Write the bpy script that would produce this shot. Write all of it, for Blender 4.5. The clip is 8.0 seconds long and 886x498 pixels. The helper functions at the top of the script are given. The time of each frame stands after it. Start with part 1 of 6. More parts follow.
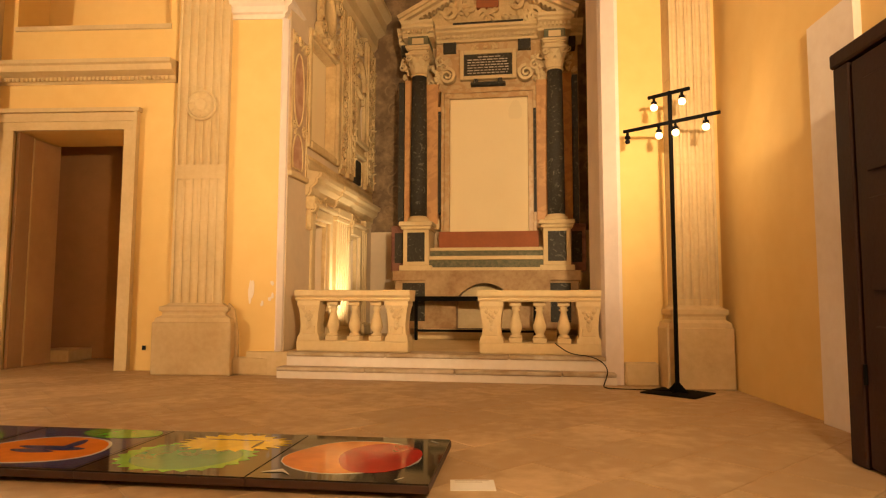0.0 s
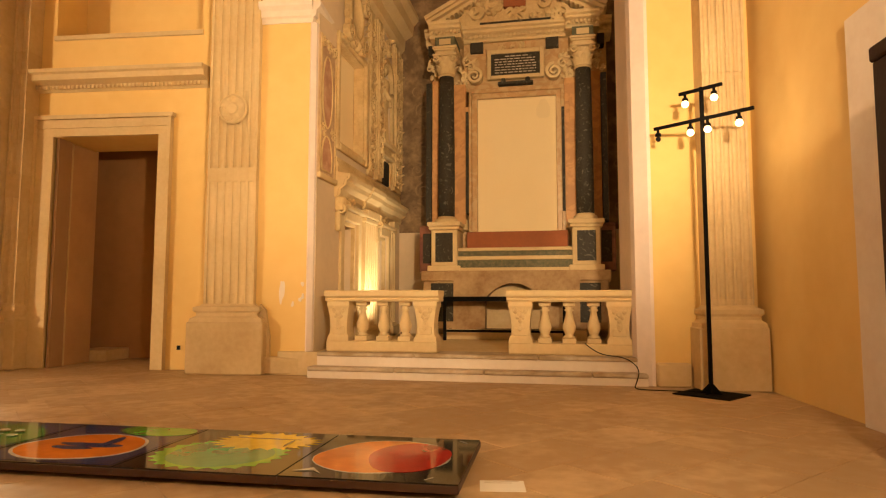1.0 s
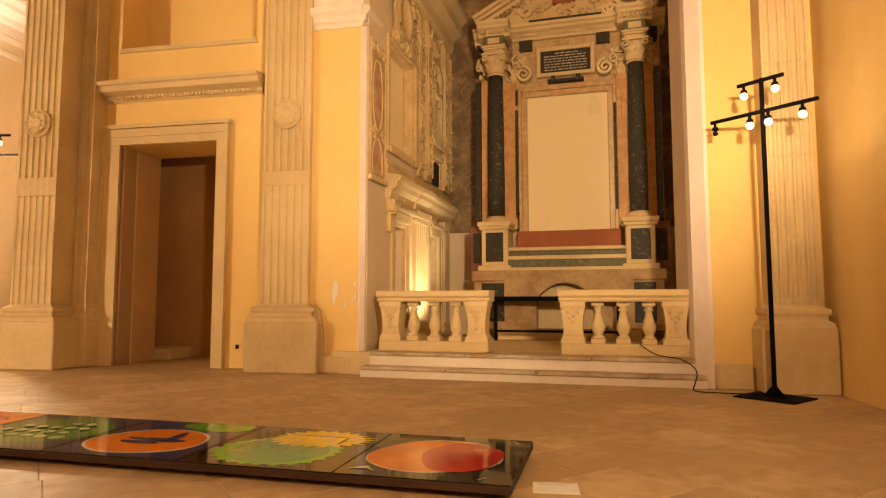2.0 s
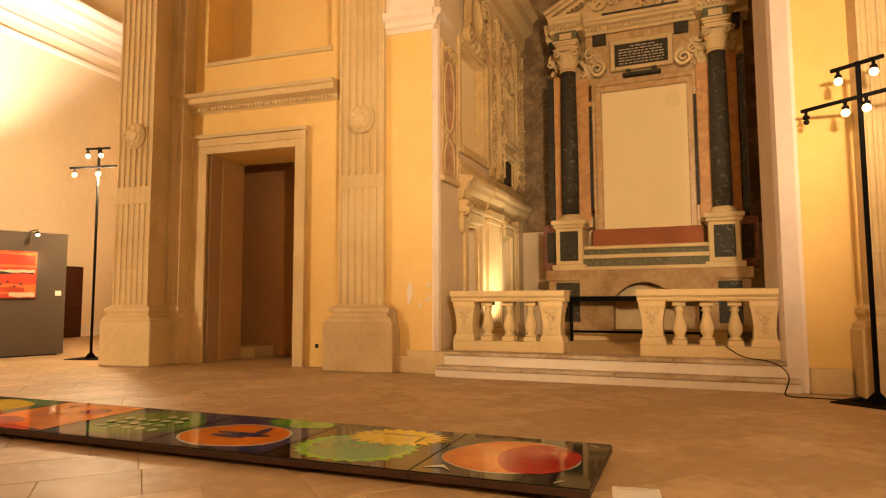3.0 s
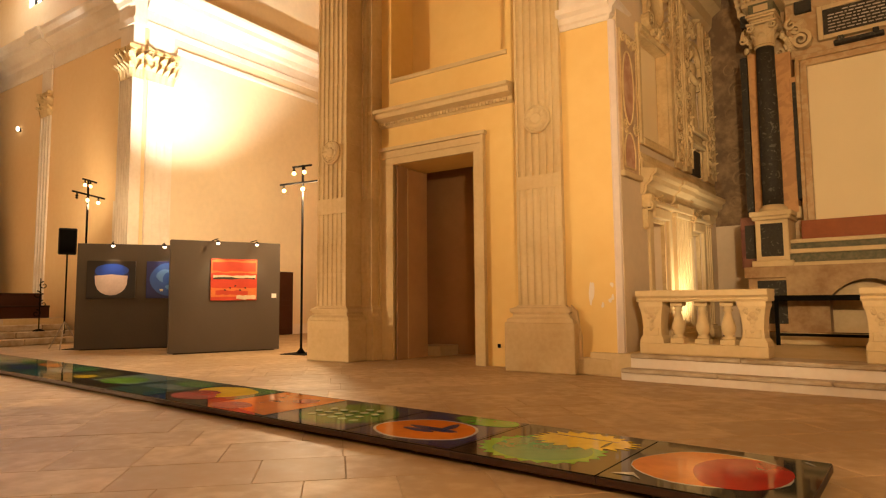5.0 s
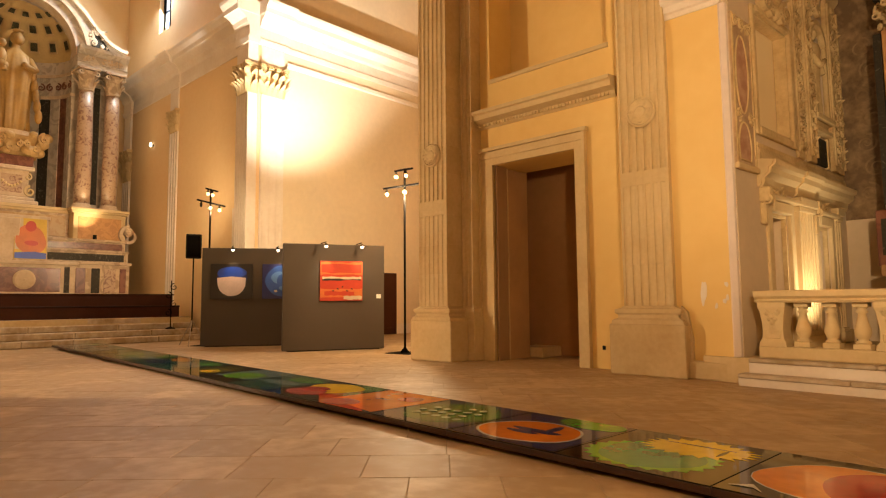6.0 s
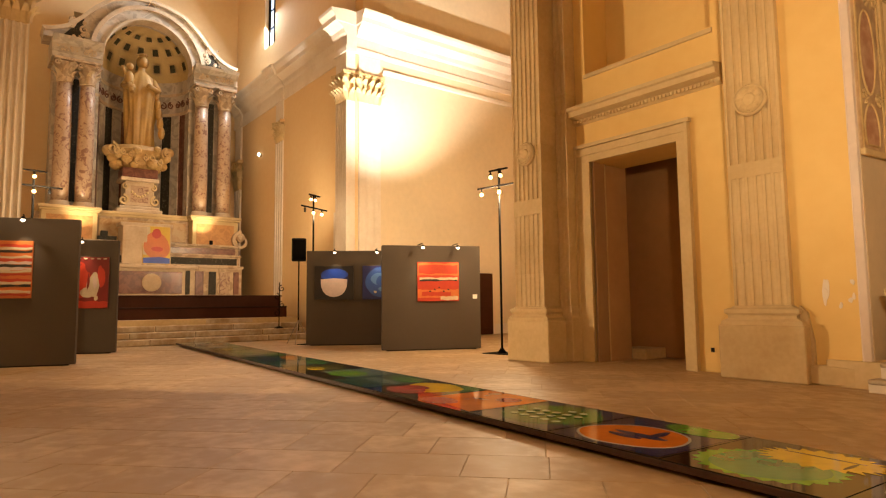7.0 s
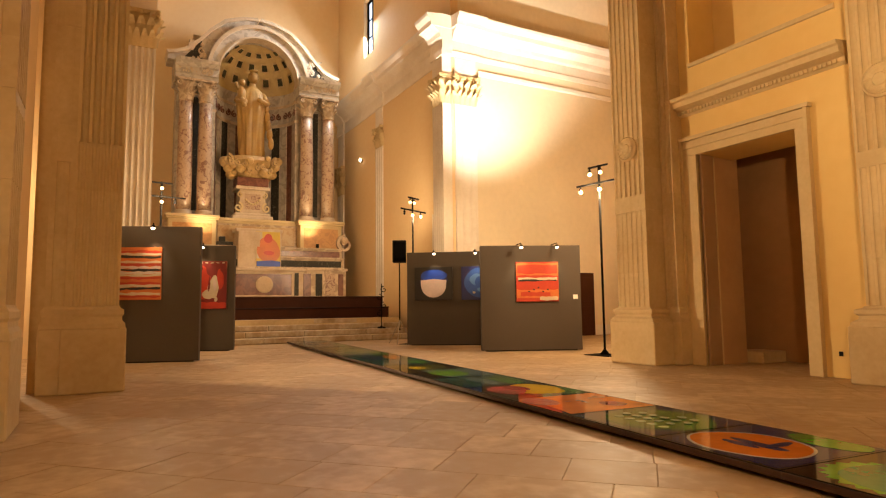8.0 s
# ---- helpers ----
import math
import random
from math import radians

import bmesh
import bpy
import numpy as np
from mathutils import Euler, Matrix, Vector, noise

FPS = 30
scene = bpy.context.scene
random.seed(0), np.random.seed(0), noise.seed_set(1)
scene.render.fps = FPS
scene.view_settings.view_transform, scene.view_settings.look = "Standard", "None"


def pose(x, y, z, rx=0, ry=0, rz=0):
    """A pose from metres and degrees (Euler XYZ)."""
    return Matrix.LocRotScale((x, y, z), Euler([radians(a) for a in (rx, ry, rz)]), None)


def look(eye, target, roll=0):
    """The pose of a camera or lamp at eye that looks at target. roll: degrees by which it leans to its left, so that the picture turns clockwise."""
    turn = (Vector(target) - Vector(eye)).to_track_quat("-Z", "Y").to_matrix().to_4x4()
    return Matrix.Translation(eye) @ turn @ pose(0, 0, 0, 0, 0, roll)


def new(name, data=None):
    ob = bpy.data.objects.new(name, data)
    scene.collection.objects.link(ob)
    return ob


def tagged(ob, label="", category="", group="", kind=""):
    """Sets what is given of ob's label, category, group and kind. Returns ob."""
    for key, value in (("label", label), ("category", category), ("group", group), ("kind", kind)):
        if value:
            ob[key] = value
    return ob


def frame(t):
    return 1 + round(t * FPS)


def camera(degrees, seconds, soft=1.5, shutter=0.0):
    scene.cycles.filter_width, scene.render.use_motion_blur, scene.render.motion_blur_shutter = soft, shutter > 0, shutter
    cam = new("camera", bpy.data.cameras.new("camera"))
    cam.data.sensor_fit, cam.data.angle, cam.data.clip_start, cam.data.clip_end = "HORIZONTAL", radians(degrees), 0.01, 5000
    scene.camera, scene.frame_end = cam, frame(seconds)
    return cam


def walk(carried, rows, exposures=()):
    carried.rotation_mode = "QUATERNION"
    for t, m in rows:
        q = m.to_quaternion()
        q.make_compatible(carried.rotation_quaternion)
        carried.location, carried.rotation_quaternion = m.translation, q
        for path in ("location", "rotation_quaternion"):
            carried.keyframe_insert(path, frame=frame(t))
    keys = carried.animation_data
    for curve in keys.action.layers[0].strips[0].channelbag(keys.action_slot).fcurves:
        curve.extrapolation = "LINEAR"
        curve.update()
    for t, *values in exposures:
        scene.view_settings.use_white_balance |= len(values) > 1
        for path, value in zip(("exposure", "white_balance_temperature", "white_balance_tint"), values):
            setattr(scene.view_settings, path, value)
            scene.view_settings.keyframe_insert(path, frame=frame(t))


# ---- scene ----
cam = camera(71.45, 8.0, soft=1.2)
PATH = [
    (0.0, pose(0, 0, 1.0, 94.61, -0.18, 3.27)),
    (0.5, pose(0, 0, 1.0, 94.63, -0.12, 4.12)),
    (1.0, pose(0, 0, 1.0, 94.63, -0.06, 5.91)),
    (2.5, pose(0, 0, 1.0, 94.65, 0.16, 13.78)),
    (3.0, pose(0, 0, 1.0, 94.67, 0.24, 17.45)),
    (3.5, pose(0, 0, 1.0, 94.69, 0.32, 20.98)),
    (4.0, pose(0, 0, 1.0, 94.73, 0.47, 25.64)),
    (4.5, pose(0, 0, 1.0, 94.77, 0.51, 29.56)),
    (6.0, pose(0, 0, 1.0, 94.95, 0.45, 43.44)),
    (6.5, pose(0, 0, 1.0, 94.99, 0.49, 47.32)),
    (7.0, pose(0, 0, 1.0, 95.05, 0.59, 52.35)),
    (7.5, pose(0, 0, 1.0, 95.11, 0.66, 56.49)),
    (8.0, pose(0, 0, 1.0, 95.19, 0.68, 61.50)),
]
walk(cam, PATH, exposures=[(0.0, -0.46), (3.0, -0.56), (4.5, -0.66), (6.0, -0.95), (8.0, -0.88)])

# ---- light ----
WARM = (1.0, 0.72, 0.42)
HALOGEN = (1.0, 0.78, 0.50)
world = bpy.data.worlds.new("night_sky")
scene.world = world
world.use_nodes = True
sky = world.node_tree.nodes.new("ShaderNodeTexSky")
sky.sky_type, sky.sun_disc = "NISHITA", False
sky.sun_elevation, sky.sun_rotation = radians(20), radians(200)
world.node_tree.links.new(sky.outputs[0], world.node_tree.nodes["Background"].inputs[0])
world.node_tree.nodes["Background"].inputs[1].default_value = 0.12


# Lamp powers in watts.
STAND_A, STAND_B, STAND_C, STAND_D, ADDED_STAND_S, ADDED_STAND_R = 22, 2300, 1700, 420, 4300, 3600
UPLIGHT, FLOOD, SPOTW, ALTARW, WINDOW = 330, 15000, 40, 190, 1100


def lamp(name, kind, place, watts, colour=WARM, size=0.06, target=None, cone=100, blend=0.6):
    data = bpy.data.lights.new(name, kind)
    data.energy, data.color = watts, colour
    if kind != "AREA":
        data.shadow_soft_size = size
    if kind == "SPOT":
        data.spot_size, data.spot_blend = radians(cone), blend
    ob = new(name, data)
    ob.matrix_world = look(place, target) if target else pose(*place)
    return ob


# Daylight that falls through the high presbytery window.
day = lamp("window_daylight", "AREA", (-21.4, 8.45, 11.7), WINDOW, (0.90, 0.95, 1.0), target=(-20.6, 0.0, 5.5))
day.data.shape, day.data.size, day.data.size_y = "RECTANGLE", 0.85, 2.1

# ---- materials ----
MATS = {}


def mat(name, colour, rough=0.7, metal=0.0, var=0.18, big=0.6, fine=9.0, bump=0.15, second=None, emit=0.0, veins=False, coat=0.0, piece=0.0, spec=0.5, grain=0.8, cut=(0.46, 0.56), gloss_var=0.0):
    """Colour broken up at two scales, with fine relief; veins: marble."""
    if name in MATS:
        return MATS[name]
    m = bpy.data.materials.new(name)
    m.use_nodes = True
    nt = m.node_tree
    n, link = nt.nodes, nt.links.new
    bsdf = n["Principled BSDF"]
    bsdf.inputs["Roughness"].default_value = rough
    bsdf.inputs["Metallic"].default_value = metal
    bsdf.inputs["Specular IOR Level"].default_value = spec
    bsdf.inputs["Coat Weight"].default_value = coat
    bsdf.inputs["Coat Roughness"].default_value = 0.05
    geo = n.new("ShaderNodeNewGeometry")
    second = second or tuple(c * 0.62 for c in colour)
    a = n.new("ShaderNodeTexNoise")
    a.inputs["Scale"].default_value, a.inputs["Detail"].default_value = big, 6.0
    b = n.new("ShaderNodeTexNoise")
    b.inputs["Scale"].default_value, b.inputs["Detail"].default_value = fine, 8.0
    for t in (a, b):
        link(geo.outputs["Position"], t.inputs["Vector"])
    if veins:
        a.inputs["Scale"].default_value, a.inputs["Distortion"].default_value = big, 2.2
    ramp = n.new("ShaderNodeValToRGB")
    lo, hi = cut if veins else (0.35, 0.68)
    ramp.color_ramp.elements[0].position, ramp.color_ramp.elements[1].position = lo, hi
    link(a.outputs["Fac"], ramp.inputs[0])
    add = n.new("ShaderNodeMath")
    add.operation = "MULTIPLY_ADD"
    add.inputs[1].default_value, add.inputs[2].default_value = grain, 0.25 - grain / 2
    link(b.outputs["Fac"], add.inputs[0])
    mul = n.new("ShaderNodeMath")
    mul.operation = "MULTIPLY_ADD"
    mul.inputs[1].default_value = 0.6 if not veins else 0.9
    link(ramp.outputs[0], mul.inputs[0])
    link(add.outputs[0], mul.inputs[2])
    last = mul
    if piece:
        info = n.new("ShaderNodeObjectInfo")
        pm = n.new("ShaderNodeMath")
        pm.operation = "MULTIPLY_ADD"
        pm.inputs[1].default_value = piece
        link(info.outputs["Random"], pm.inputs[0])
        link(mul.outputs[0], pm.inputs[2])
        last = pm
    sc = n.new("ShaderNodeMath")
    sc.operation = "MULTIPLY"
    sc.inputs[1].default_value = 1.0 if veins else var * 3.0
    sc.use_clamp = True
    link(last.outputs[0], sc.inputs[0])
    mix = n.new("ShaderNodeMix")
    mix.data_type = "RGBA"
    mix.inputs[6].default_value = (*colour, 1)
    mix.inputs[7].default_value = (*second, 1)
    link(sc.outputs[0], mix.inputs[0])
    link(mix.outputs[2], bsdf.inputs["Base Color"])
    if gloss_var:
        gv = n.new("ShaderNodeMapRange")
        gv.inputs["From Min"].default_value, gv.inputs["From Max"].default_value = 0.35, 0.65
        gv.inputs["To Min"].default_value, gv.inputs["To Max"].default_value = rough - gloss_var / 2, rough + gloss_var / 2
        link(b.outputs["Fac"], gv.inputs["Value"])
        link(gv.outputs[0], bsdf.inputs["Roughness"])
    if bump:
        bp = n.new("ShaderNodeBump")
        bp.inputs["Strength"].default_value, bp.inputs["Distance"].default_value = bump, 0.01
        link(b.outputs["Fac"], bp.inputs["Height"])
        link(bp.outputs[0], bsdf.inputs["Normal"])
    if emit:
        bsdf.inputs["Emission Color"].default_value = (*colour, 1)
        bsdf.inputs["Emission Strength"].default_value = emit
    MATS[name] = m
    return m


YELLOW = mat("yellow_plaster", (0.80, 0.575, 0.225), 0.85, var=0.26, big=0.6, fine=5, bump=0.14, second=(0.70, 0.455, 0.15))
PEACH = mat("peach_plaster", (0.80, 0.60, 0.34), 0.85, var=0.2, big=0.35, fine=6, bump=0.08, second=(0.70, 0.46, 0.22))
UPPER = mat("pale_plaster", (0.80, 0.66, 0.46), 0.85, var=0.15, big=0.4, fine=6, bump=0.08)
STONE = mat("limestone", (0.68, 0.53, 0.30), 0.8, var=0.26, big=1.1, fine=14, bump=0.35, second=(0.46, 0.32, 0.15), piece=0.25)
PALE = mat("pale_limestone", (0.68, 0.53, 0.29), 0.8, var=0.24, big=1.3, fine=16, bump=0.3, second=(0.51, 0.36, 0.17), piece=0.2)
WHITE = mat("white_stone", (0.80, 0.72, 0.62), 0.7, var=0.2, big=1.5, fine=12, bump=0.2, second=(0.62, 0.5, 0.38))
PINKWHITE = mat("pinkish_white_paint", (0.80, 0.68, 0.60), 0.75, var=0.14, big=2, fine=12, bump=0.15)
STUCCO = mat("stucco", (0.72, 0.55, 0.28), 0.85, var=0.34, big=2.2, fine=18, bump=0.8, second=(0.45, 0.30, 0.13))
FRESCO = mat("faded_fresco", (0.36, 0.24, 0.12), 0.9, var=0.5, big=3.2, fine=14, bump=0.3, second=(0.15, 0.095, 0.05))
FRESCO_LIGHT = mat("pale_fresco", (0.36, 0.25, 0.13), 0.9, var=0.5, big=5, fine=14, bump=0.2, second=(0.22, 0.14, 0.07))
FRESCO_RED = mat("red_fresco", (0.62, 0.41, 0.26), 0.9, var=0.45, big=5.5, fine=14, bump=0.3, second=(0.42, 0.22, 0.13))
FRESCO_SAND = mat("sand_fresco", (0.62, 0.45, 0.27), 0.9, var=0.45, big=4, fine=14, bump=0.25, second=(0.42, 0.28, 0.16))
CHAPEL_WHITE = mat("chapel_limewash", (0.68, 0.54, 0.36), 0.85, var=0.16, big=0.9, fine=8, bump=0.15)
FLOOR = mat("floor_slab", (0.66, 0.48, 0.28), 0.5, var=0.40, big=1.3, fine=7, bump=0.3, second=(0.40, 0.27, 0.14), piece=0.45, grain=1.0, gloss_var=0.10)
JOINT = mat("mortar", (0.62, 0.46, 0.275), 0.9, var=0.4, big=2.0)
BLACKMARBLE = mat("black_green_marble", (0.011, 0.009, 0.007), 0.55, veins=True, big=7, fine=30, bump=0.03, spec=0.15, second=(0.13, 0.115, 0.085), grain=0.3, cut=(0.58, 0.70))
ORANGEMARBLE = mat("orange_marble", (0.60, 0.33, 0.13), 0.5, veins=True, big=3, fine=20, bump=0.05, second=(0.48, 0.25, 0.10), spec=0.3)
REDMARBLE = mat("red_marble", (0.36, 0.115, 0.045), 0.65, spec=0.15, var=0.3, big=2.5, fine=18, bump=0.05, second=(0.26, 0.09, 0.04))
DARKRED = mat("dark_red_marble", (0.11, 0.035, 0.025), 0.3, veins=True, big=3, fine=20, bump=0.04, second=(0.20, 0.08, 0.05))
PINKMARBLE = mat("pink_veined_marble", (0.54, 0.39, 0.25), 0.35, veins=True, big=4.6, fine=18, bump=0.05, second=(0.25, 0.13, 0.09), grain=0.5, cut=(0.52, 0.64))
GREENMARBLE = mat("green_marble", (0.07, 0.085, 0.05), 0.6, spec=0.15, var=0.33, big=16, fine=30, bump=0.04, second=(0.20, 0.17, 0.10))
WARMMARBLE = mat("warm_tan_marble", (0.34, 0.235, 0.145), 0.5, veins=True, big=1.8, fine=10, bump=0.08, second=(0.56, 0.42, 0.27), spec=0.3)
GREYMARBLE = mat("grey_marble", (0.34, 0.29, 0.23), 0.45, veins=True, big=1.6, fine=10, bump=0.08, second=(0.52, 0.45, 0.36))
CANVAS = mat("bare_cream_panel", (0.84, 0.69, 0.41), 0.8, var=0.14, big=0.8, fine=12, bump=0.06, second=(0.74, 0.57, 0.30), grain=0.3)
CANVAS_DARKER = mat("darker_cream_panel", (0.77, 0.625, 0.365), 0.8, var=0.14, big=2.0, fine=12, bump=0.06, second=(0.80, 0.65, 0.38), grain=0.3)
GREY = mat("grey_brown_board", (0.078, 0.060, 0.042), 0.8, var=0.12, big=0.9, fine=30, bump=0.05)
WOOD = mat("dark_stained_wood", (0.030, 0.011, 0.006), 0.6, var=0.3, big=1.6, fine=26, bump=0.2, second=(0.015, 0.006, 0.003), spec=0.2)
REVEAL = mat("brown_reveal_plaster", (0.40, 0.26, 0.15), 0.85, var=0.3, big=1.2, fine=9, bump=0.2, second=(0.36, 0.21, 0.10))
INNER = mat("peach_reveal_plaster", (0.55, 0.34, 0.17), 0.85, var=0.25, big=1.5, fine=9, bump=0.2, second=(0.42, 0.25, 0.12))
BENCHWOOD = mat("brown_wood", (0.065, 0.020, 0.009), 0.6, var=0.3, big=1.8, fine=24, bump=0.15, spec=0.15)
EDGEWOOD = mat("brown_board_edge", (0.045, 0.018, 0.009), 0.5, var=0.25, big=2.5, fine=24, bump=0.1)
METAL = mat("black_metal", (0.005, 0.0045, 0.004), 0.7, 0.0, var=0.1, bump=0.03, spec=0.04)
PLASTIC = mat("black_plastic", (0.008, 0.008, 0.009), 0.6, var=0.1, bump=0.03, spec=0.1)
PAPER = mat("white_card", (0.80, 0.78, 0.72), 0.7, var=0.05, bump=0.02)
DOME = mat("cream_gilt_plaster", (0.60, 0.44, 0.19), 0.7, var=0.25, big=2.5, fine=14, bump=0.25, second=(0.44, 0.32, 0.14))
STATUE = mat("gilt_stone", (0.44, 0.25, 0.055), 0.6, var=0.35, big=2.4, fine=14, bump=0.4, second=(0.30, 0.17, 0.05))
STEPSTONE = mat("worn_step_stone", (0.68, 0.59, 0.46), 0.7, var=0.34, big=2.2, fine=10, bump=0.4, second=(0.34, 0.24, 0.13), piece=0.4)
TAN = mat("tan_marble", (0.44, 0.26, 0.10), 0.4, veins=True, big=3, fine=20, bump=0.05, second=(0.52, 0.36, 0.18))
WORNSTONE = mat("worn_brown_stone", (0.50, 0.35, 0.18), 0.85, var=0.4, big=2.6, fine=14, bump=0.5, second=(0.28, 0.16, 0.07))
IVORY = mat("aged_ivory_stone", (0.66, 0.53, 0.37), 0.65, var=0.3, big=2.2, fine=14, bump=0.25, second=(0.44, 0.31, 0.19))
GOLD = mat("gilded_stone", (0.60, 0.40, 0.15), 0.6, var=0.3, big=3, fine=18, bump=0.4, second=(0.36, 0.21, 0.07))
BULB = mat("lit_bulb", (1.0, 0.62, 0.28), 0.3, bump=0, emit=9.0, var=0.0)
SMALLBULB = mat("lit_spot_lens", (1.0, 0.82, 0.58), 0.3, bump=0, emit=12.0)
# Deep brown holds the shade of the room behind the doorway in its colour.
DARKROOM = mat("room_shade_plaster", (0.42, 0.22, 0.085), 0.9, var=0.2, big=0.7, fine=6)
PANE = mat("daylit_pane", (0.62, 0.74, 0.95), 0.3, bump=0, emit=4.0)


def paint(name, colour, gloss=0.4, coat=0.0):
    return mat("paint_" + name, colour, gloss, var=0.22, big=3.0, fine=22, bump=0.08, coat=coat)


# ---- mesh helpers ----
def box(bm, x0, x1, y0, y1, z0, z1, bevel=0.0):
    made = bmesh.ops.create_cube(bm, size=1.0, matrix=Matrix.Translation(((x0 + x1) / 2, (y0 + y1) / 2, (z0 + z1) / 2)) @ Matrix.Diagonal((abs(x1 - x0), abs(y1 - y0), abs(z1 - z0), 1)))
    if bevel:
        edges = list({e for v in made["verts"] for e in v.link_edges})
        bmesh.ops.bevel(bm, geom=edges, offset=bevel, segments=1, affect="EDGES")
    return bm


def prism(bm, outline, z0, z1, m=None):
    """An outline of (x, y), drawn out from z0 to z1, then moved by m."""
    m = m or Matrix()
    lo = [bm.verts.new(m @ Vector((x, y, z0))) for x, y in outline]
    hi = [bm.verts.new(m @ Vector((x, y, z1))) for x, y in outline]
    n = len(outline)
    for i in range(n):
        bm.faces.new((lo[i], lo[(i + 1) % n], hi[(i + 1) % n], hi[i]))
    bm.faces.new(hi)
    bm.faces.new(lo[::-1])
    return bm


def lathe(bm, profile, m=None, steps=24, turn=360.0, squeeze=1.0):
    """A profile of (radius, height), turned about z."""
    m = m or Matrix()
    full = turn >= 360
    count = steps if full else steps + 1
    rings = []
    for r, z in profile:
        rings.append([bm.verts.new(m @ Vector((r * math.cos(radians(turn * k / steps)), squeeze * r * math.sin(radians(turn * k / steps)), z))) for k in range(count)])
    for a, b in zip(rings, rings[1:]):
        for k in range(steps):
            j = (k + 1) % count
            bm.faces.new((a[k], a[j], b[j], b[k]))
    if full:
        bm.faces.new(rings[0][::-1])
        bm.faces.new(rings[-1])
    return bm


def tube(bm, a, b, r, steps=10):
    a, b = Vector(a), Vector(b)
    m = Matrix.Translation((a + b) / 2) @ (b - a).to_track_quat("Z", "Y").to_matrix().to_4x4()
    bmesh.ops.create_cone(bm, cap_ends=True, segments=steps, radius1=r, radius2=r, depth=(b - a).length, matrix=m)
    return bm


def ball(bm, p, r, sx=1, sy=1, sz=1, sub=2):
    bmesh.ops.create_icosphere(bm, subdivisions=sub, radius=r, matrix=Matrix.Translation(p) @ Matrix.Diagonal((sx, sy, sz, 1)))
    return bm


def moulding(bm, profile, x0, x1, m=None, back=0.0):
    """A cornice along x: a profile of (out, height); out goes to -y, its back lies at y = back."""
    m = m or Matrix()
    pts = [(back, profile[0][1])] + [(-o, z) for o, z in profile] + [(back, profile[-1][1])]
    a = [bm.verts.new(m @ Vector((x0, y, z))) for y, z in pts]
    b = [bm.verts.new(m @ Vector((x1, y, z))) for y, z in pts]
    n = len(pts)
    for i in range(n):
        bm.faces.new((a[i], b[i], b[(i + 1) % n], a[(i + 1) % n]))
    bm.faces.new(a)
    bm.faces.new(b[::-1])
    return bm


def scroll(bm, c, r, m=None, turns=1.6, thick=0.04, depth=0.06, flip=1):
    """A volute in the x, z plane."""
    if isinstance(bm, list):
        bm.append(("volute", scroll(bmesh.new(), c, r, m, turns, thick, depth, flip)))
        return bm
    m = m or Matrix()
    n = 22
    ring = []
    for k in range(n + 1):
        f = k / n
        a = flip * (turns * 2 * math.pi * f) + math.pi / 2
        rad = r * (1 - 0.85 * f)
        w = thick * (1 - 0.5 * f)
        p = [(c[0] + (rad + s * w / 2) * math.cos(a), c[2] + (rad + s * w / 2) * math.sin(a)) for s in (-1, 1)]
        ring.append([bm.verts.new(m @ Vector((x, c[1] + d, z))) for x, z in p for d in (-depth / 2, depth / 2)])
    for a, b in zip(ring, ring[1:]):
        for i, j in ((0, 1), (1, 3), (3, 2), (2, 0)):
            bm.faces.new((a[i], a[j], b[j], b[i]))
    bm.faces.new(ring[0])
    bm.faces.new(ring[-1][::-1])
    return bm


def leaf(bm, base, out, up, width, height, lean=0.3, curl=0.35):
    """A thick acanthus leaf that stands on base, leans outward and curls over at its tip."""
    if isinstance(bm, list):
        bm.append(("leaf", leaf(bmesh.new(), base, out, up, width, height, lean, curl)))
        return bm
    base, out, up = Vector(base), Vector(out).normalized(), Vector(up).normalized()
    side = out.cross(up)
    rows = []
    for k in range(6):
        f = k / 5
        w = width * (0.55 + 0.6 * math.sin(math.pi * (0.15 + 0.7 * f))) * (1 - 0.55 * f * f)
        o = lean * height * f * f + curl * height * max(0, f - 0.65)
        z = height * (f - 0.35 * max(0, f - 0.75))
        p = base + out * o + up * z
        rows.append([bm.verts.new(p + side * w * s / 2 + out * (0.10 * width * (1 - abs(s)))) for s in (-1, -0.35, 0, 0.35, 1)])
    for a, b in zip(rows, rows[1:]):
        for i in range(4):
            bm.faces.new((a[i], a[i + 1], b[i + 1], b[i]))
    return bm


def ornament(bm, x0, x1, z0, z1, y, seed, size=0.06, m=None, count=20):
    """Stucco relief: scrolls, buds and leaves spread over a field, facing -y."""
    m = m or Matrix()
    rnd = random.Random(seed)
    for k in range(count):
        x, z, r = rnd.uniform(x0, x1), rnd.uniform(z0, z1), size * rnd.uniform(0.5, 1.2)
        kind = k % 3
        if kind == 0:
            scroll(bm, (x, y, z), r, m, 1.3, r * 0.5, r * 0.7, rnd.choice((-1, 1)))
        elif kind == 1:
            p = m @ Vector((x, y, z))
            if isinstance(bm, list):
                bm.append(("bud", ball(nb(), p, r * 0.55, 1, 0.8, 1.3, 1)))
            else:
                ball(bm, p, r * 0.55, 1, 0.8, 1.3, 1)
        else:
            q = m.to_3x3()
            a = rnd.uniform(-1.2, 1.2)
            leaf(bm, m @ Vector((x, y, z)), q @ Vector((0, -1, 0)), q @ Vector((math.sin(a), 0, math.cos(a))), r, r * 2.0)
    return bm


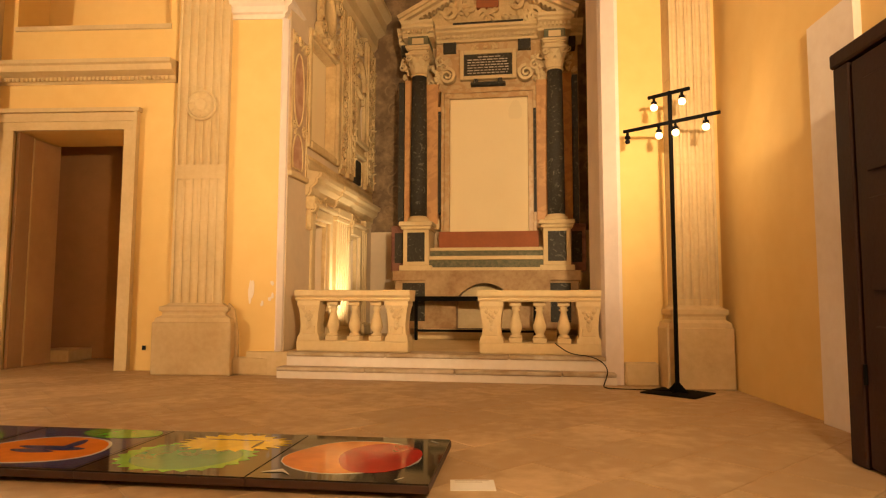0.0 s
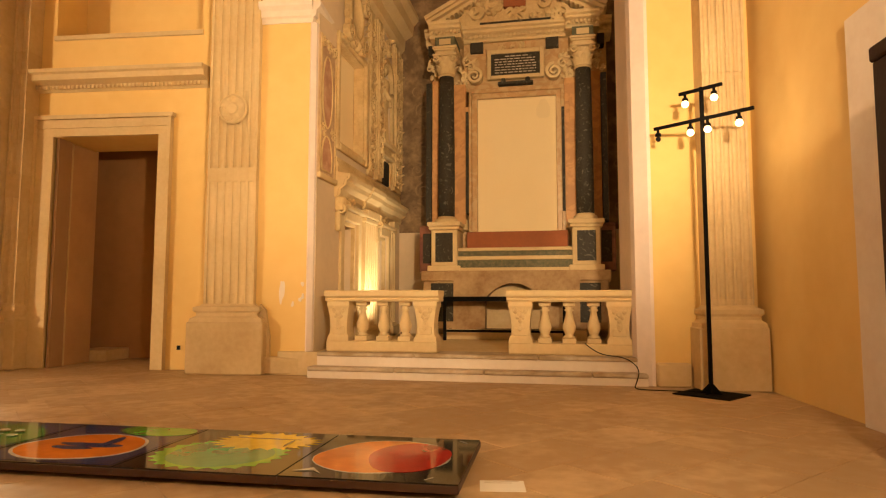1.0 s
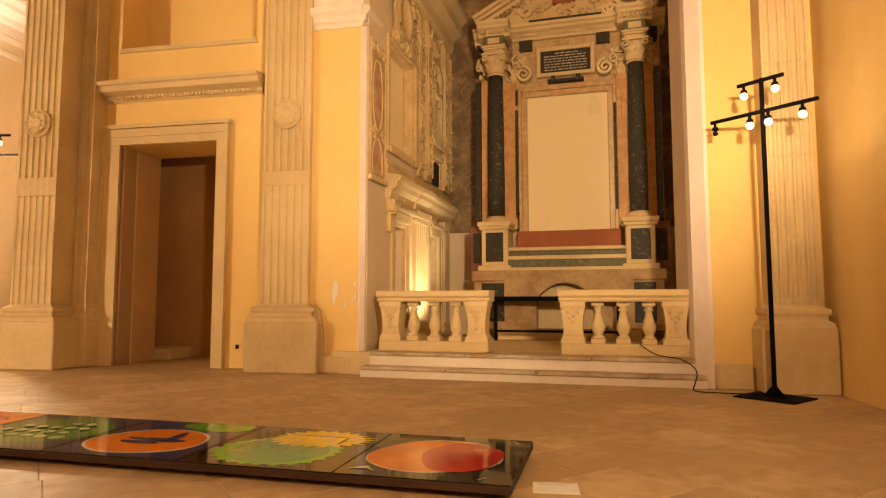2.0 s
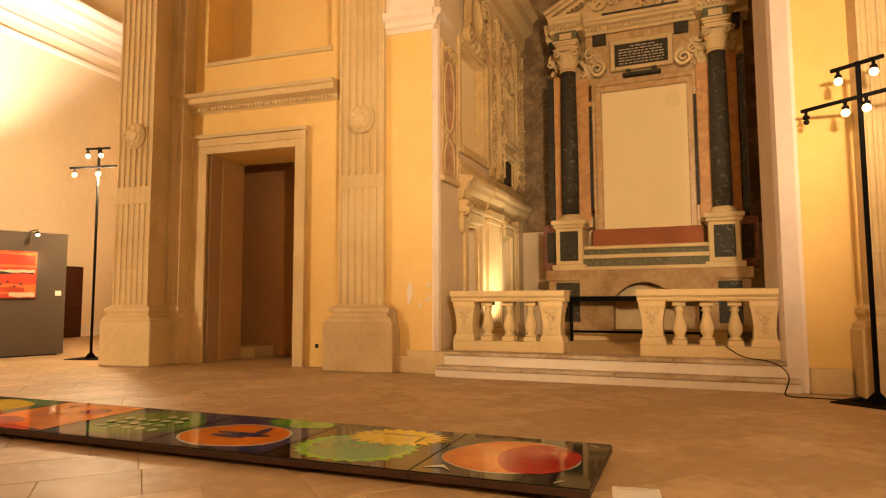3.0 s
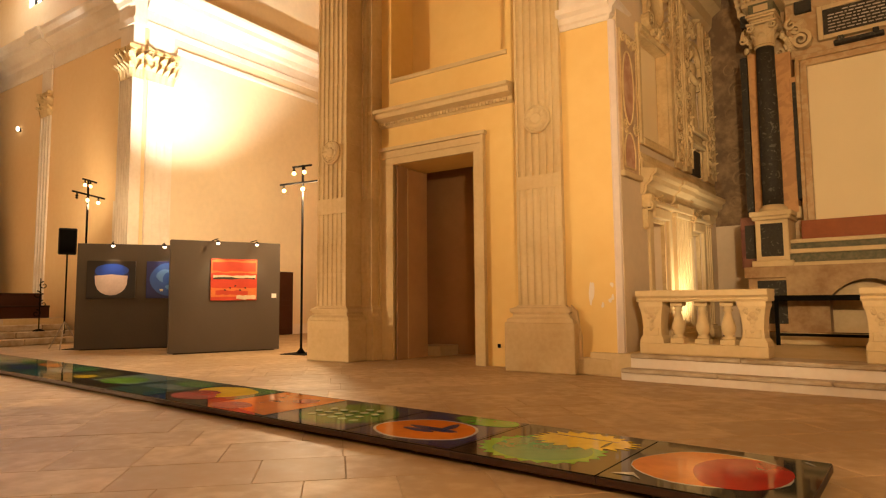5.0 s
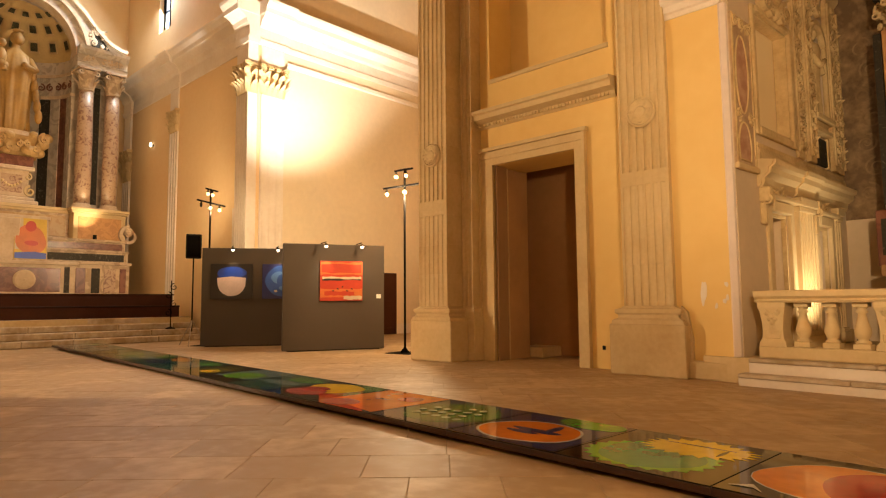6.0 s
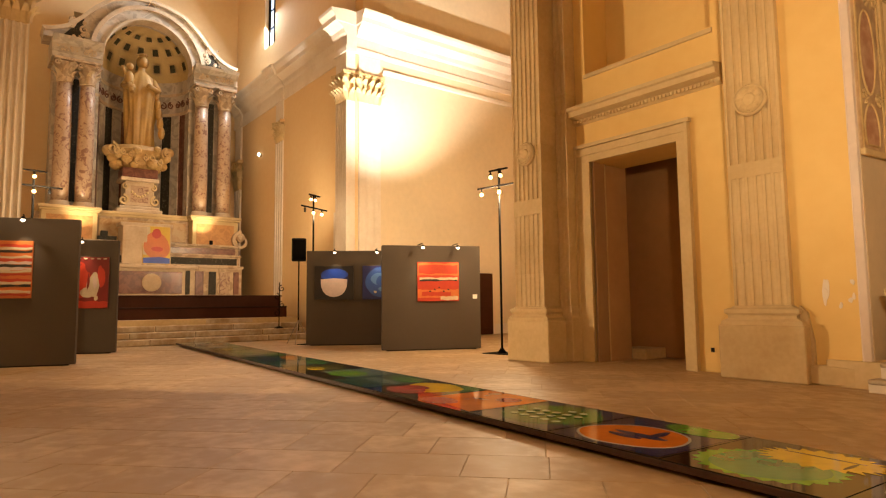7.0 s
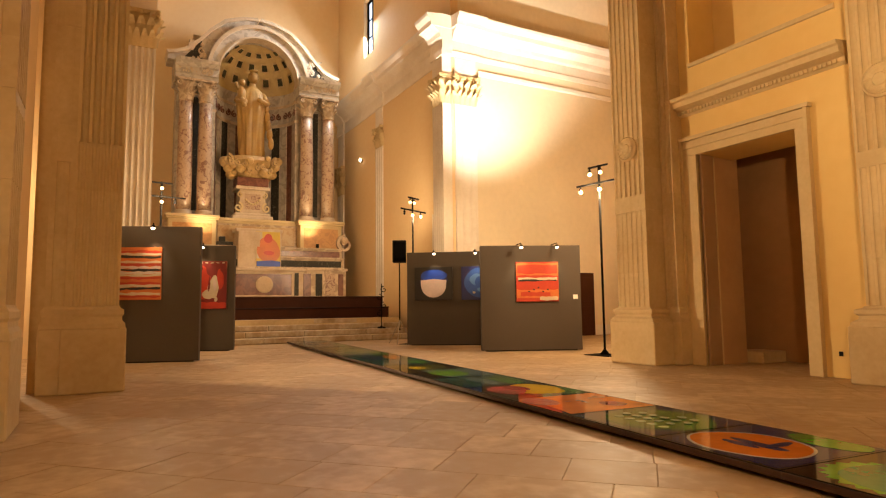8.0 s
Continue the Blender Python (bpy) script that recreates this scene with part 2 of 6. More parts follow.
def blob(cx, cy, rx, ry, n=28, wob=0.04, seed=1, spikes=0, amp=0.0, a0=0.0, a1=360.0):
    rnd = random.Random(seed)
    ph = [rnd.uniform(0, 6.28) for _ in range(3)]
    out = []
    full = a1 - a0 >= 360
    for k in range(n if full else n + 1):
        a = radians(a0 + (a1 - a0) * k / n)
        r = 1 + wob * (math.sin(2 * a + ph[0]) + 0.6 * math.sin(3 * a + ph[1]) + 0.4 * math.sin(5 * a + ph[2]))
        if spikes:
            r += amp * (1 if k % 2 else -1)
        out.append((cx + rx * r * math.cos(a), cy + ry * r * math.sin(a)))
    return out


def finish(name, bm, material, smooth=False):
    bmesh.ops.recalc_face_normals(bm, faces=bm.faces)
    me = bpy.data.meshes.new(name)
    bm.to_mesh(me)
    bm.free()
    me.materials.append(material)
    if smooth:
        for p in me.polygons:
            p.use_smooth = True
    return me


def part(name, bm, material, parent=None, label="", smooth=False, m=None):
    ob = new(name, finish(name, bm, material, smooth))
    if parent is not None:
        ob.parent = parent
    if m is not None:
        ob.matrix_basis = m
    if label:
        ob["label"] = label
    return ob


def part_with(name, bm, pieces, material, parent, label="", smooth=False):
    """A part and its carved pieces, each a mesh under it."""
    ob = part(name, bm, material, parent, label, smooth)
    for piece, mesh in pieces:
        part(piece, mesh, material, ob)
    return ob


def thing(name, m, label, category, group="", kind=""):
    ob = new(name)
    ob.empty_display_size = 0.2
    ob.matrix_basis = m
    return tagged(ob, label, category, group, kind)


def setting(name, bm, material, label, category, m=None):
    return tagged(part(name, bm, material, None, "", False, m), label, category, kind="structure")


def nb():
    return bmesh.new()


def boxes(*rows, bevel=0.0):
    bm = bmesh.new()
    for r in rows:
        box(bm, *r, bevel=bevel)
    return bm

# ---- the building ----
# The floor's bed; its slabs are laid at the end of the file.
floor = setting("floor", boxes((-17.4, 4.0, -2.0, 16.6, -0.25, -0.006)), JOINT, "worn beige stone slab floor of the church", "floor")

# North side: wall with the sacristy doorway and a blind window niche above it.
DW = 8.35
setting("wall_north", boxes(
    (-7.10, -6.65, DW, 9.25, 0, 4.92), (-5.01, -3.3, DW, 9.25, 0, 4.92), (-6.65, -5.01, DW, 9.25, 3.38, 4.92),
    (-7.10, -6.72, DW, 9.25, 4.92, 16), (-4.42, -3.3, DW, 9.25, 4.92, 16), (-6.72, -4.42, DW + 0.64, 9.25, 4.92, 9.2), (-6.72, -4.42, DW, 9.25, 9.2, 16)),
    YELLOW, "yellow ochre plastered nave wall with a doorway", "wall")
setting("niche_sill", moulding(nb(), [(0.0, 4.86), (0.03, 4.87), (0.03, 4.93), (0.0, 4.94)], -6.74, -4.40, pose(0, DW, 0)), PALE, "thin pale sill under a blind niche", "sill")
# Sacristy walls; their dimness is partly in the brown base colour.
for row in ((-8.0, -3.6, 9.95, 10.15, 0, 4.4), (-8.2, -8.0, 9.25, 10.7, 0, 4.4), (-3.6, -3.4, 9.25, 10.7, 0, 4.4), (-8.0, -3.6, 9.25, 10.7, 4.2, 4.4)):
    setting("wall_sacristy", boxes(row), DARKROOM, "plastered walls behind the doorway, unlit look put into their brown", "wall")
setting("wall_pier_left", boxes((-3.40, -2.68, 8.06, 9.25, 0, 16)), YELLOW, "yellow plastered pier beside the side chapel", "wall")
setting("wall_pier_right", boxes((1.70, 2.95, 7.42, 8.9, 0, 16)), YELLOW, "yellow plastered pier between chapel and facade", "wall")
setting("wall_facade", boxes((2.86, 3.3, -2.0, 7.42, 0, 16)), YELLOW, "yellow plastered inner face of the facade", "wall")
setting("wall_south", boxes((-8.2, 3.3, -1.5, -0.82, 0, 16)), PEACH, "orange plastered south nave wall", "wall")
setting("wall_transept_north", boxes((-15.6, -7.2, 15.6, 16.0, 0, 16)), PEACH, "plastered end wall of the transept", "wall")
setting("wall_transept_east", boxes((-7.95, -7.10, 8.35, 15.6, 0, 16)), PEACH, "plastered side wall of the transept", "wall")
# Paler than the peach transept walls: some of the bright light is in its colour.
setting("wall_transept_west", boxes((-15.9, -15.0, 8.75, 15.6, 0, 16)), UPPER, "plastered transept wall, its bright light partly put into the pale colour", "wall")
setting("wall_transept_south", boxes((-15.9, -8.0, -5.4, -5.0, 0, 16), (-8.4, -8.0, -5.0, -0.82, 0, 16), (-15.9, -15.3, -5.0, -0.3, 0, 16)), PEACH, "orange plastered south transept walls", "wall")
setting("wall_presbytery_north", boxes((-24.9, -15.9, 8.5, 9.05, 0, 10.6), (-24.9, -21.9, 8.5, 9.05, 10.6, 16), (-20.9, -15.9, 8.5, 9.05, 10.6, 16), (-21.9, -20.9, 8.5, 9.05, 12.9, 16)), PEACH, "peach plastered presbytery wall with a high window", "wall")
setting("wall_presbytery_south", boxes((-24.9, -15.9, -0.9, -0.3, 0, 16)), PEACH, "peach plastered presbytery wall", "wall")
for row in ((-25.6, -24.9, -0.9, 2.6, 0, 16), (-25.6, -24.9, 6.7, 9.05, 0, 16), (-26.2, -25.6, 2.6, 6.7, 0, 16), (-25.6, -24.9, 2.6, 6.7, 11.6, 16)):
    setting("wall_apse", boxes(row), PEACH, "peach plastered wall behind the high altar", "wall")
setting("ceiling", boxes((-26.2, 3.3, -5.4, 16.0, 16, 16.3)), UPPER, "pale plastered church ceiling", "ceiling")
setting("baseboard", boxes((-15.0, -14.93, 9.4, 15.6, 0, 0.32), (-15.0, -8.0, 15.53, 15.6, 0, 0.32)), WHITE, "low pale stone skirting", "skirting")

# The presbytery's floor and its four steps of jointed stone.
pres = setting("presbytery_floor", boxes((-25.6, -17.95, -0.9, 8.15, 0, 0.63)), STONE, "raised stone presbytery floor", "floor")
for k in range(4):
    x0 = -17.0 - 0.32 * k
    st = setting("step", boxes((-18.3, x0 - 0.02, -0.9, 8.15, 0.16 * k, 0.16 * k + 0.155)), JOINT, "worn pale stone step to the presbytery", "step")
    y, rnd = -0.85, random.Random(40 + k)
    while y < 8.05:
        w = min(rnd.uniform(0.9, 2.2), 8.13 - y)
        part("stone", box(nb(), x0 - 0.6, x0 + rnd.uniform(0, 0.012), y, y + w - 0.012, 0.16 * k + 0.006, 0.16 * k + 0.16, 0.018), STEPSTONE, st)
        y += w

# Entablature along the transept wall and the presbytery.
ENT = [(0.03, 8.15), (0.05, 8.3), (0.02, 8.32), (0.02, 8.62), (0.08, 8.68), (0.12, 8.8), (0.34, 8.95), (0.36, 9.08), (0.46, 9.2), (0.48, 9.28), (0.0, 9.34)]
setting("cornice_transept", moulding(nb(), ENT, -15.6, -8.75, Matrix.Translation((-15.0, 0, 0)) @ Matrix.Rotation(radians(90), 4, "Z") @ Matrix.Diagonal((-1, 1, 1, 1))), WHITE, "white moulded entablature on the transept wall", "cornice")
setting("cornice_presbytery", moulding(nb(), ENT, -24.9, -15.3, pose(0, 8.5, 0)), WHITE, "white moulded entablature in the presbytery", "cornice")
setting("cornice_string", moulding(nb(), [(0.0, 7.72), (0.05, 7.76), (0.06, 7.86), (0.0, 7.9)], -15.6, -9.4, Matrix.Translation((-15.0, 0, 0)) @ Matrix.Rotation(radians(90), 4, "Z") @ Matrix.Diagonal((-1, 1, 1, 1))), WHITE, "thin white string course", "cornice")

# High presbytery window.
win = thing("window_1", pose(0, 0, 0), "tall daylit window with a dark leaded frame", "window", kind="structure")
part("window_frame", boxes((-21.9, -21.83, 8.65, 8.71, 10.6, 12.9), (-20.97, -20.9, 8.65, 8.71, 10.6, 12.9), (-21.83, -20.97, 8.65, 8.71, 10.6, 10.67), (-21.83, -20.97, 8.65, 8.71, 12.83, 12.9), (-21.42, -21.38, 8.65, 8.71, 10.67, 12.83), (-21.83, -20.97, 8.66, 8.70, 11.4, 11.44), (-21.83, -20.97, 8.66, 8.70, 12.1, 12.14)), METAL, win)
part("pane", boxes((-21.83, -20.97, 8.72, 8.73, 10.67, 12.83)), PANE, win, "bright bluish pane")


# ---- pilasters ----
def fluted(w, d, n, groove=0.5, deep=0.5):
    """Plan of a fluted pilaster: back at y = 0, face at y = -d."""
    pts = [(-w / 2, 0), (-w / 2, -d)]
    pitch = w / (n + 0.35)
    r = pitch * groove * 0.72
    x = -w / 2 + pitch * 0.675
    for k in range(n):
        for s in range(7):
            a = math.pi * s / 6
            pts.append((x - r * math.cos(a), -d + r * deep * 2 * math.sin(a) * 0.6))
        x += pitch
    return pts + [(w / 2, -d), (w / 2, 0)]


def pilaster(m, w, d, label, n=6, top=9.0, base_w=None, change=2.79, rosette=True, flute=0.8, material=None, base_h=0.93, worn=True, low_flute=0.36, low_n=None):
    material = material or STONE
    base_w = base_w or w * 1.4
    ob = thing("pilaster", m, label, "pilaster", "fluted pilasters")
    o = (base_w - w) / 2
    dd = d + o * 0.55
    part("plinth", box(nb(), -base_w / 2, base_w / 2, -dd, 0, 0, base_h * 0.74, 0.014), STONE, ob, "worn stone plinth block")
    bm = nb()
    prof = [(base_h * 0.74, 0.86), (base_h * 0.79, 0.80), (base_h * 0.83, 0.42), (base_h * 0.87, 0.40), (base_h * 0.90, 0.62), (base_h * 0.95, 0.62), (base_h * 0.975, 0.2), (base_h, 0.06)]
    rings = []
    for z, k in prof:
        e, f = w / 2 + o * k, d + o * 0.55 * k
        rings.append([bm.verts.new(p) for p in ((-e, 0, z), (-e, -f, z), (e, -f, z), (e, 0, z))])
    for a, b in zip(rings, rings[1:]):
        for i in range(3):
            bm.faces.new((a[i], a[i + 1], b[i + 1], b[i]))
    bm.faces.new(rings[-1])
    part("base", bm, STONE, ob, "moulded attic base")
    # The shaft is laid in courses; the lowest ones are cabled and worn smooth.
    z, k, rnd = base_h + 0.002, 0, random.Random(int(w * 977) + n)
    while z < top - 0.01:
        h = min(rnd.uniform(0.42, 0.66), top - z)
        if z < change < z + h:
            h = change - z
        low = z < change - 0.01
        deep = (low_flute if low else flute)
        if worn and low and z > change - 0.62:
            deep = 0.06
        bm = prism(nb(), fluted(w + rnd.uniform(-0.004, 0.004), d + rnd.uniform(-0.003, 0.003), (low_n or n) if low else n, 0.5, deep), z, z + h - 0.0015)
        part("shaft_block", bm, material, ob)
        z += h
        k += 1
    if rosette:
        bm = lathe(nb(), [(0.21, 0), (0.21, 0.03), (0.185, 0.05), (0.17, 0.035), (0.10, 0.03), (0.07, 0.06), (0.0, 0.065)], pose(0, -d, 3.6, 90))
        petals = []
        for k in range(8):
            a = k * math.pi / 4
            leaf(petals, (0.05 * math.cos(a), -d - 0.035, 3.6 + 0.05 * math.sin(a)), (0, -1, 0), (math.cos(a), 0, math.sin(a)), 0.09, 0.13, 0.2)
        part_with("rosette", bm, petals, material, ob, "carved round stone rosette")
    return ob


pilaster(pose(-3.73, 8.30, 0), 0.70, 0.33, "pale fluted stone pilaster with rosette beside a doorway", 6, base_w=1.07, material=PALE)
pilaster(pose(-7.53, 8.20, 0), 0.68, 0.50, "broad fluted stone pilaster at the crossing", 6, base_w=0.98, flute=0.6)
pilaster(pose(-7.06, 8.35, 0), 0.24, 0.27, "narrow fluted half pilaster beside the doorway", 2, base_w=0.34, rosette=False)
setting("pier_core", boxes((-7.93, -7.12, 8.2, 8.36, 0, 9.0)), STONE, "stone core of the crossing pier", "wall")
pilaster(pose(2.47, 7.42, 0, 0, 0, 0), 0.48, 0.30, "fluted stone pilaster in the facade corner", 5, base_w=0.74, change=1.0, rosette=False, worn=False)
pilaster(pose(-8.95, -0.13, 0, 0, 0, 90), 0.52, 0.35, "fluted stone pilaster of the south crossing pier", 4, base_w=0.70, change=3.05, rosette=False, worn=False, base_h=1.04, flute=1.5, low_flute=0.8, low_n=7, material=PALE)
pilaster(pose(-8.95, -0.52, 0, 0, 0, 90), 0.26, 0.31, "narrow plain half pilaster of the south pier", 1, base_w=0.38, rosette=False, flute=0.05, worn=False, base_h=1.04)
setting("pier_south", boxes((-10.2, -8.95, -0.82, 0.13, 0, 16)), STONE, "stone crossing pier on the south side", "wall")
pilaster(pose(-6.2, -0.82, 0, 0, 0, 180), 0.60, 0.12, "stone pilaster on the south nave wall", 5, base_w=0.80, rosette=False, base_h=1.04)


setting("plinth_back_right", box(nb(), 2.74, 2.95, 7.26, 7.42, 0, 0.69, 0.014), WORNSTONE, "stained stone plinth block in the facade corner", "plinth")

# Corinthian pilasters of the triumphal arch.
def capital(bm, carved, w, d, z0, h):
    """Half-square Corinthian capital: bell, two rows of leaves, volutes and abacus."""
    box(bm, -w / 2, w / 2, -d, 0, z0, z0 + h)
    for row, (zz, hh, n) in enumerate(((0.02, 0.42, 4), (0.34, 0.42, 3))):
        for k in range(n):
            x = -w / 2 + w * (k + 0.5) / n
            leaf(carved, (x, -d, z0 + zz * h), (0, -1, 0), (0, 0, 1), w / n * 1.0, hh * h, 0.35, 0.5)
        for s in (-1, 1):
            leaf(carved, (s * w / 2, -d * 0.5, z0 + zz * h), (s, 0, 0), (0, 0, 1), min(d, w / n) * 1.1, hh * h, 0.35, 0.5)
            leaf(carved, (s * w / 2, -d, z0 + zz * h), (s, -1, 0), (0, 0, 1), w / n, hh * h, 0.35, 0.5)
    for s in (-1, 1):
        scroll(carved, (s * w * 0.48, -d - 0.05, z0 + h * 0.80), h * 0.15, None, 1.6, h * 0.07, 0.10, s)
    ball(bm, (0, -d - 0.05, z0 + h * 0.92), h * 0.08, 1, 0.7, 1, 1)
    prism(bm, [(-w * 0.62, 0), (-w * 0.62, -d - 0.12), (-w * 0.3, -d - 0.05), (w * 0.3, -d - 0.05), (w * 0.62, -d - 0.12), (w * 0.62, 0)], z0 + h * 0.9, z0 + h)
    return bm


def corinthian(m, w, d, label, z_cap=6.75, h=0.85, n=5, top=8.15, deep=0.8):
    ob = thing("pilaster", m, label, "pilaster", "Corinthian pilasters")
    part("plinth", boxes((-w * 0.62, w * 0.62, -d - 0.08, 0, 0, 0.9), bevel=0.015), WHITE, ob)
    part("base", boxes((-w * 0.58, w * 0.58, -d - 0.06, 0, 0.9, 1.0), (-w * 0.54, w * 0.54, -d - 0.03, 0, 1.0, 1.08), bevel=0.02), WHITE, ob)
    part("shaft", prism(nb(), fluted(w, d, n, 0.55, deep), 1.08, z_cap), WHITE, ob)
    carved = []
    part_with("capital", capital(nb(), carved, w * 0.96, d, z_cap, h), carved, PALE, ob, "carved leafy Corinthian capital")
    part("frieze_block", boxes((-w * 0.5, w * 0.5, -d, 0, z_cap + h, top), bevel=0.01), WHITE, ob)
    part("cornice", moulding(moulding(nb(), [(a + d, z) for a, z in ENT], -w * 0.62, w * 0.62), [(a + d + 0.04, z) for a, z in ENT[6:]], -w * 0.66, w * 0.66), WHITE, ob)
    return ob


setting("pier_arch", boxes((-15.9, -15.0, 8.5, 8.75, 0, 16)), PEACH, "plastered pier of the triumphal arch", "wall")
corinthian(pose(-15.32, 8.54, 0), 0.62, 0.33, "white fluted Corinthian pilaster facing the nave")
corinthian(pose(-15.0, 8.95, 0, 0, 0, 90), 0.72, 0.05, "white fluted Corinthian pilaster on the transept side", n=3, deep=0.15)
setting("pier_arch_south", boxes((-15.9, -15.0, -0.9, 0.12, 0, 16)), PEACH, "plastered south pier of the triumphal arch", "wall")
corinthian(pose(-15.0, 0.45, 0, 0, 0, 90), 0.64, 0.34, "white fluted Corinthian pilaster of the south pier")
corinthian(pose(-20.3, 8.5, 0), 0.62, 0.05, "flat pilaster with stucco capital in the presbytery", 6.7, 0.75, 3)
corinthian(pose(-24.4, 8.5, 0), 0.62, 0.08, "flat pilaster with stucco capital beside the altar", 5.6, 1.2, 3)

# Doorway of the sacristy: moulded stone frame and a shelf cornice with dentils.
dw = thing("door_1", pose(0, 0, 0), "pale moulded stone frame of an open doorway", "doorway", kind="structure")
for side, (a, b) in (("l", (-6.95, -6.65)), ("r", (-5.01, -4.81))):
    bm = boxes((a, b, DW - 0.05, DW + 0.02, 0, 3.38))
    s = a if side == "l" else b
    box(bm, min(s, s + (0.05 if side == "l" else -0.05)), max(s, s + (0.05 if side == "l" else -0.05)), DW - 0.09, DW - 0.05, 0, 3.63)
    part("jamb", bm, PALE, dw)
part("lintel", boxes((-6.95, -4.81, DW - 0.05, DW + 0.02, 3.382, 3.63), (-6.90, -4.86, DW - 0.075, DW - 0.05, 3.50, 3.56), (-6.98, -4.78, DW - 0.10, DW, 3.632, 3.69)), PALE, dw)
part("reveal", boxes((-6.652, -6.60, DW + 0.02, DW + 0.30, 0, 3.38)), REVEAL, dw, "brown plastered reveal")
part("reveal_edge", boxes((-6.60, -6.585, DW + 0.295, DW + 0.315, 0.0, 3.36)), PALE, dw, "pale chipped plaster edge")
part("inner_reveal", boxes((-6.652, -6.60, DW + 0.30, 9.25, 0, 3.36)), INNER, dw, "peach plastered inner reveal")
part("step", box(nb(), -6.9, -6.35, 9.3, 9.9, 0, 0.18, 0.01), STONE, dw)
sh = thing("door_cornice", pose(0, DW, 0), "projecting moulded stone cornice above the doorway", "cornice", kind="structure")
part("shelf", moulding(nb(), [(0.02, 4.06), (0.06, 4.10), (0.07, 4.15), (0.20, 4.19), (0.21, 4.27), (0.25, 4.29), (0.26, 4.34), (0.0, 4.37)], -7.12, -4.28), PALE, sh)
d0 = part("dentil", boxes((-7.06, -7.024, -0.095, -0.06, 4.085, 4.14)), PALE, sh)
for k in range(1, 43):
    o = new("dentil", d0.data)
    o.parent = sh
    o.location = (k * 0.063, 0, 0)

# Left chapel pier: plinth, impost and the pinkish painted corner.
setting("plinth_left", box(nb(), -3.22, -2.66, 7.96, 8.1, 0, 0.23, 0.02), STONE, "low stone plinth of the yellow pier", "plinth")
IMP = [(0.02, 4.83), (0.03, 4.89), (0.06, 4.91), (0.07, 4.99), (0.12, 5.04), (0.13, 5.11), (0.0, 5.14)]
setting("impost_left", moulding(moulding(nb(), IMP, -3.40, -2.64, pose(0, 8.06, 0)), IMP, 8.0, 9.2, Matrix.Translation((-2.66, 0, 0)) @ Matrix.Rotation(radians(90), 4, "Z")), WHITE, "white moulded impost on the pier", "cornice")
setting("pier_upper_left", boxes((-3.38, -2.64, 8.03, 8.07, 5.14, 9.0), bevel=0.005), WHITE, "white stone pier above the impost", "wall")
setting("corner_left", prism(nb(), [(-2.68, 8.04), (-2.66, 8.03), (-2.60, 8.07), (-2.585, 8.14), (-2.585, 8.9), (-2.68, 8.9)], 0, 4.83), PINKWHITE, "pinkish white painted chapel corner", "wall")
setting("plinth_back", prism(nb(), [(0, 0), (0.14, 0), (0.14, 0.5), (0.08, 0.85), (0, 0.93)], 0, 0.25, pose(-3.30, 8.25, 0, 90)), STONE, "rough stone backing beside the plinth", "plinth")
setting("plinth_right", box(nb(), 1.70, 2.08, 7.30, 7.44, 0, 0.27, 0.02), STONE, "low stone plinth of the pier", "plinth")
setting("corner_right", prism(nb(), [(1.70, 7.40), (1.66, 7.40), (1.52, 7.52), (1.50, 7.65), (1.50, 8.4), (1.70, 8.4)], 0, 9.0), PINKWHITE, "pinkish white painted chapel corner", "wall")

# ---- the side chapel ----
CH = pose(-0.465, 7.51, 0, 0, 0, -5.0)


def ch(x=0, y=0, z=0, rz=0):
    return CH @ pose(x, y, z, 0, 0, rz)


setting("chapel_floor", boxes((-2.6, 2.9, 0.25, 5.4, 0, 0.30)), STONE, "stone floor of the side chapel", "floor", CH)
for k, (v0, z0, z1, e) in enumerate(((0.0, 0.0, 0.14, 2.08), (0.17, 0.14, 0.31, 2.02))):
    st = setting("step", boxes((-e, e, v0 + 0.025, v0 + 0.5, z0, z1 - 0.05)), WHITE, "white stone chapel step with rounded nosing", "step", CH)
    y, rnd = -e, random.Random(60 + k)
    while y < e - 0.05:
        w = min(rnd.uniform(0.9, 1.7), e - y)
        part("tread", box(nb(), y + 0.002, y + w - 0.002, v0 + rnd.uniform(-0.004, 0.004), v0 + 0.5, z1 - 0.05, z1, 0.012), STEPSTONE, st)
        y += w
setting("chapel_wall_left", boxes(
    (-2.75, -2.16, 0.42, 1.17, 0, 9),
    (-2.75, -2.16, 1.17, 1.45, 0, 3.33), (-2.75, -2.50, 1.45, 2.10, 0, 2.2), (-2.75, -2.16, 1.45, 2.10, 2.2, 3.33), (-2.75, -2.16, 2.10, 2.36, 0, 3.33),
    (-2.75, -2.34, 1.17, 2.36, 3.33, 4.95), (-2.75, -2.16, 1.17, 2.36, 4.95, 9), (-2.75, -2.16, 2.36, 3.30, 0, 9),
    (-2.75, -2.50, 3.30, 3.85, 0, 2.15), (-2.75, -2.16, 3.30, 3.85, 2.15, 3.95), (-2.75, -2.16, 3.85, 4.8, 0, 3.95),
    (-2.75, -2.16, 3.30, 3.40, 3.95, 5.5), (-2.75, -2.36, 3.40, 4.0, 3.95, 5.5), (-2.75, -2.16, 4.0, 4.8, 3.95, 5.5), (-2.75, -2.16, 3.30, 4.8, 5.5, 9)),
    CHAPEL_WHITE, "limewashed chapel side wall with recessed niches", "wall", CH)
setting("chapel_wall_back", boxes((-2.6, 2.9, 4.8, 5.2, 0, 2.35)), CHAPEL_WHITE, "limewashed foot of the chapel's back wall", "wall", CH)
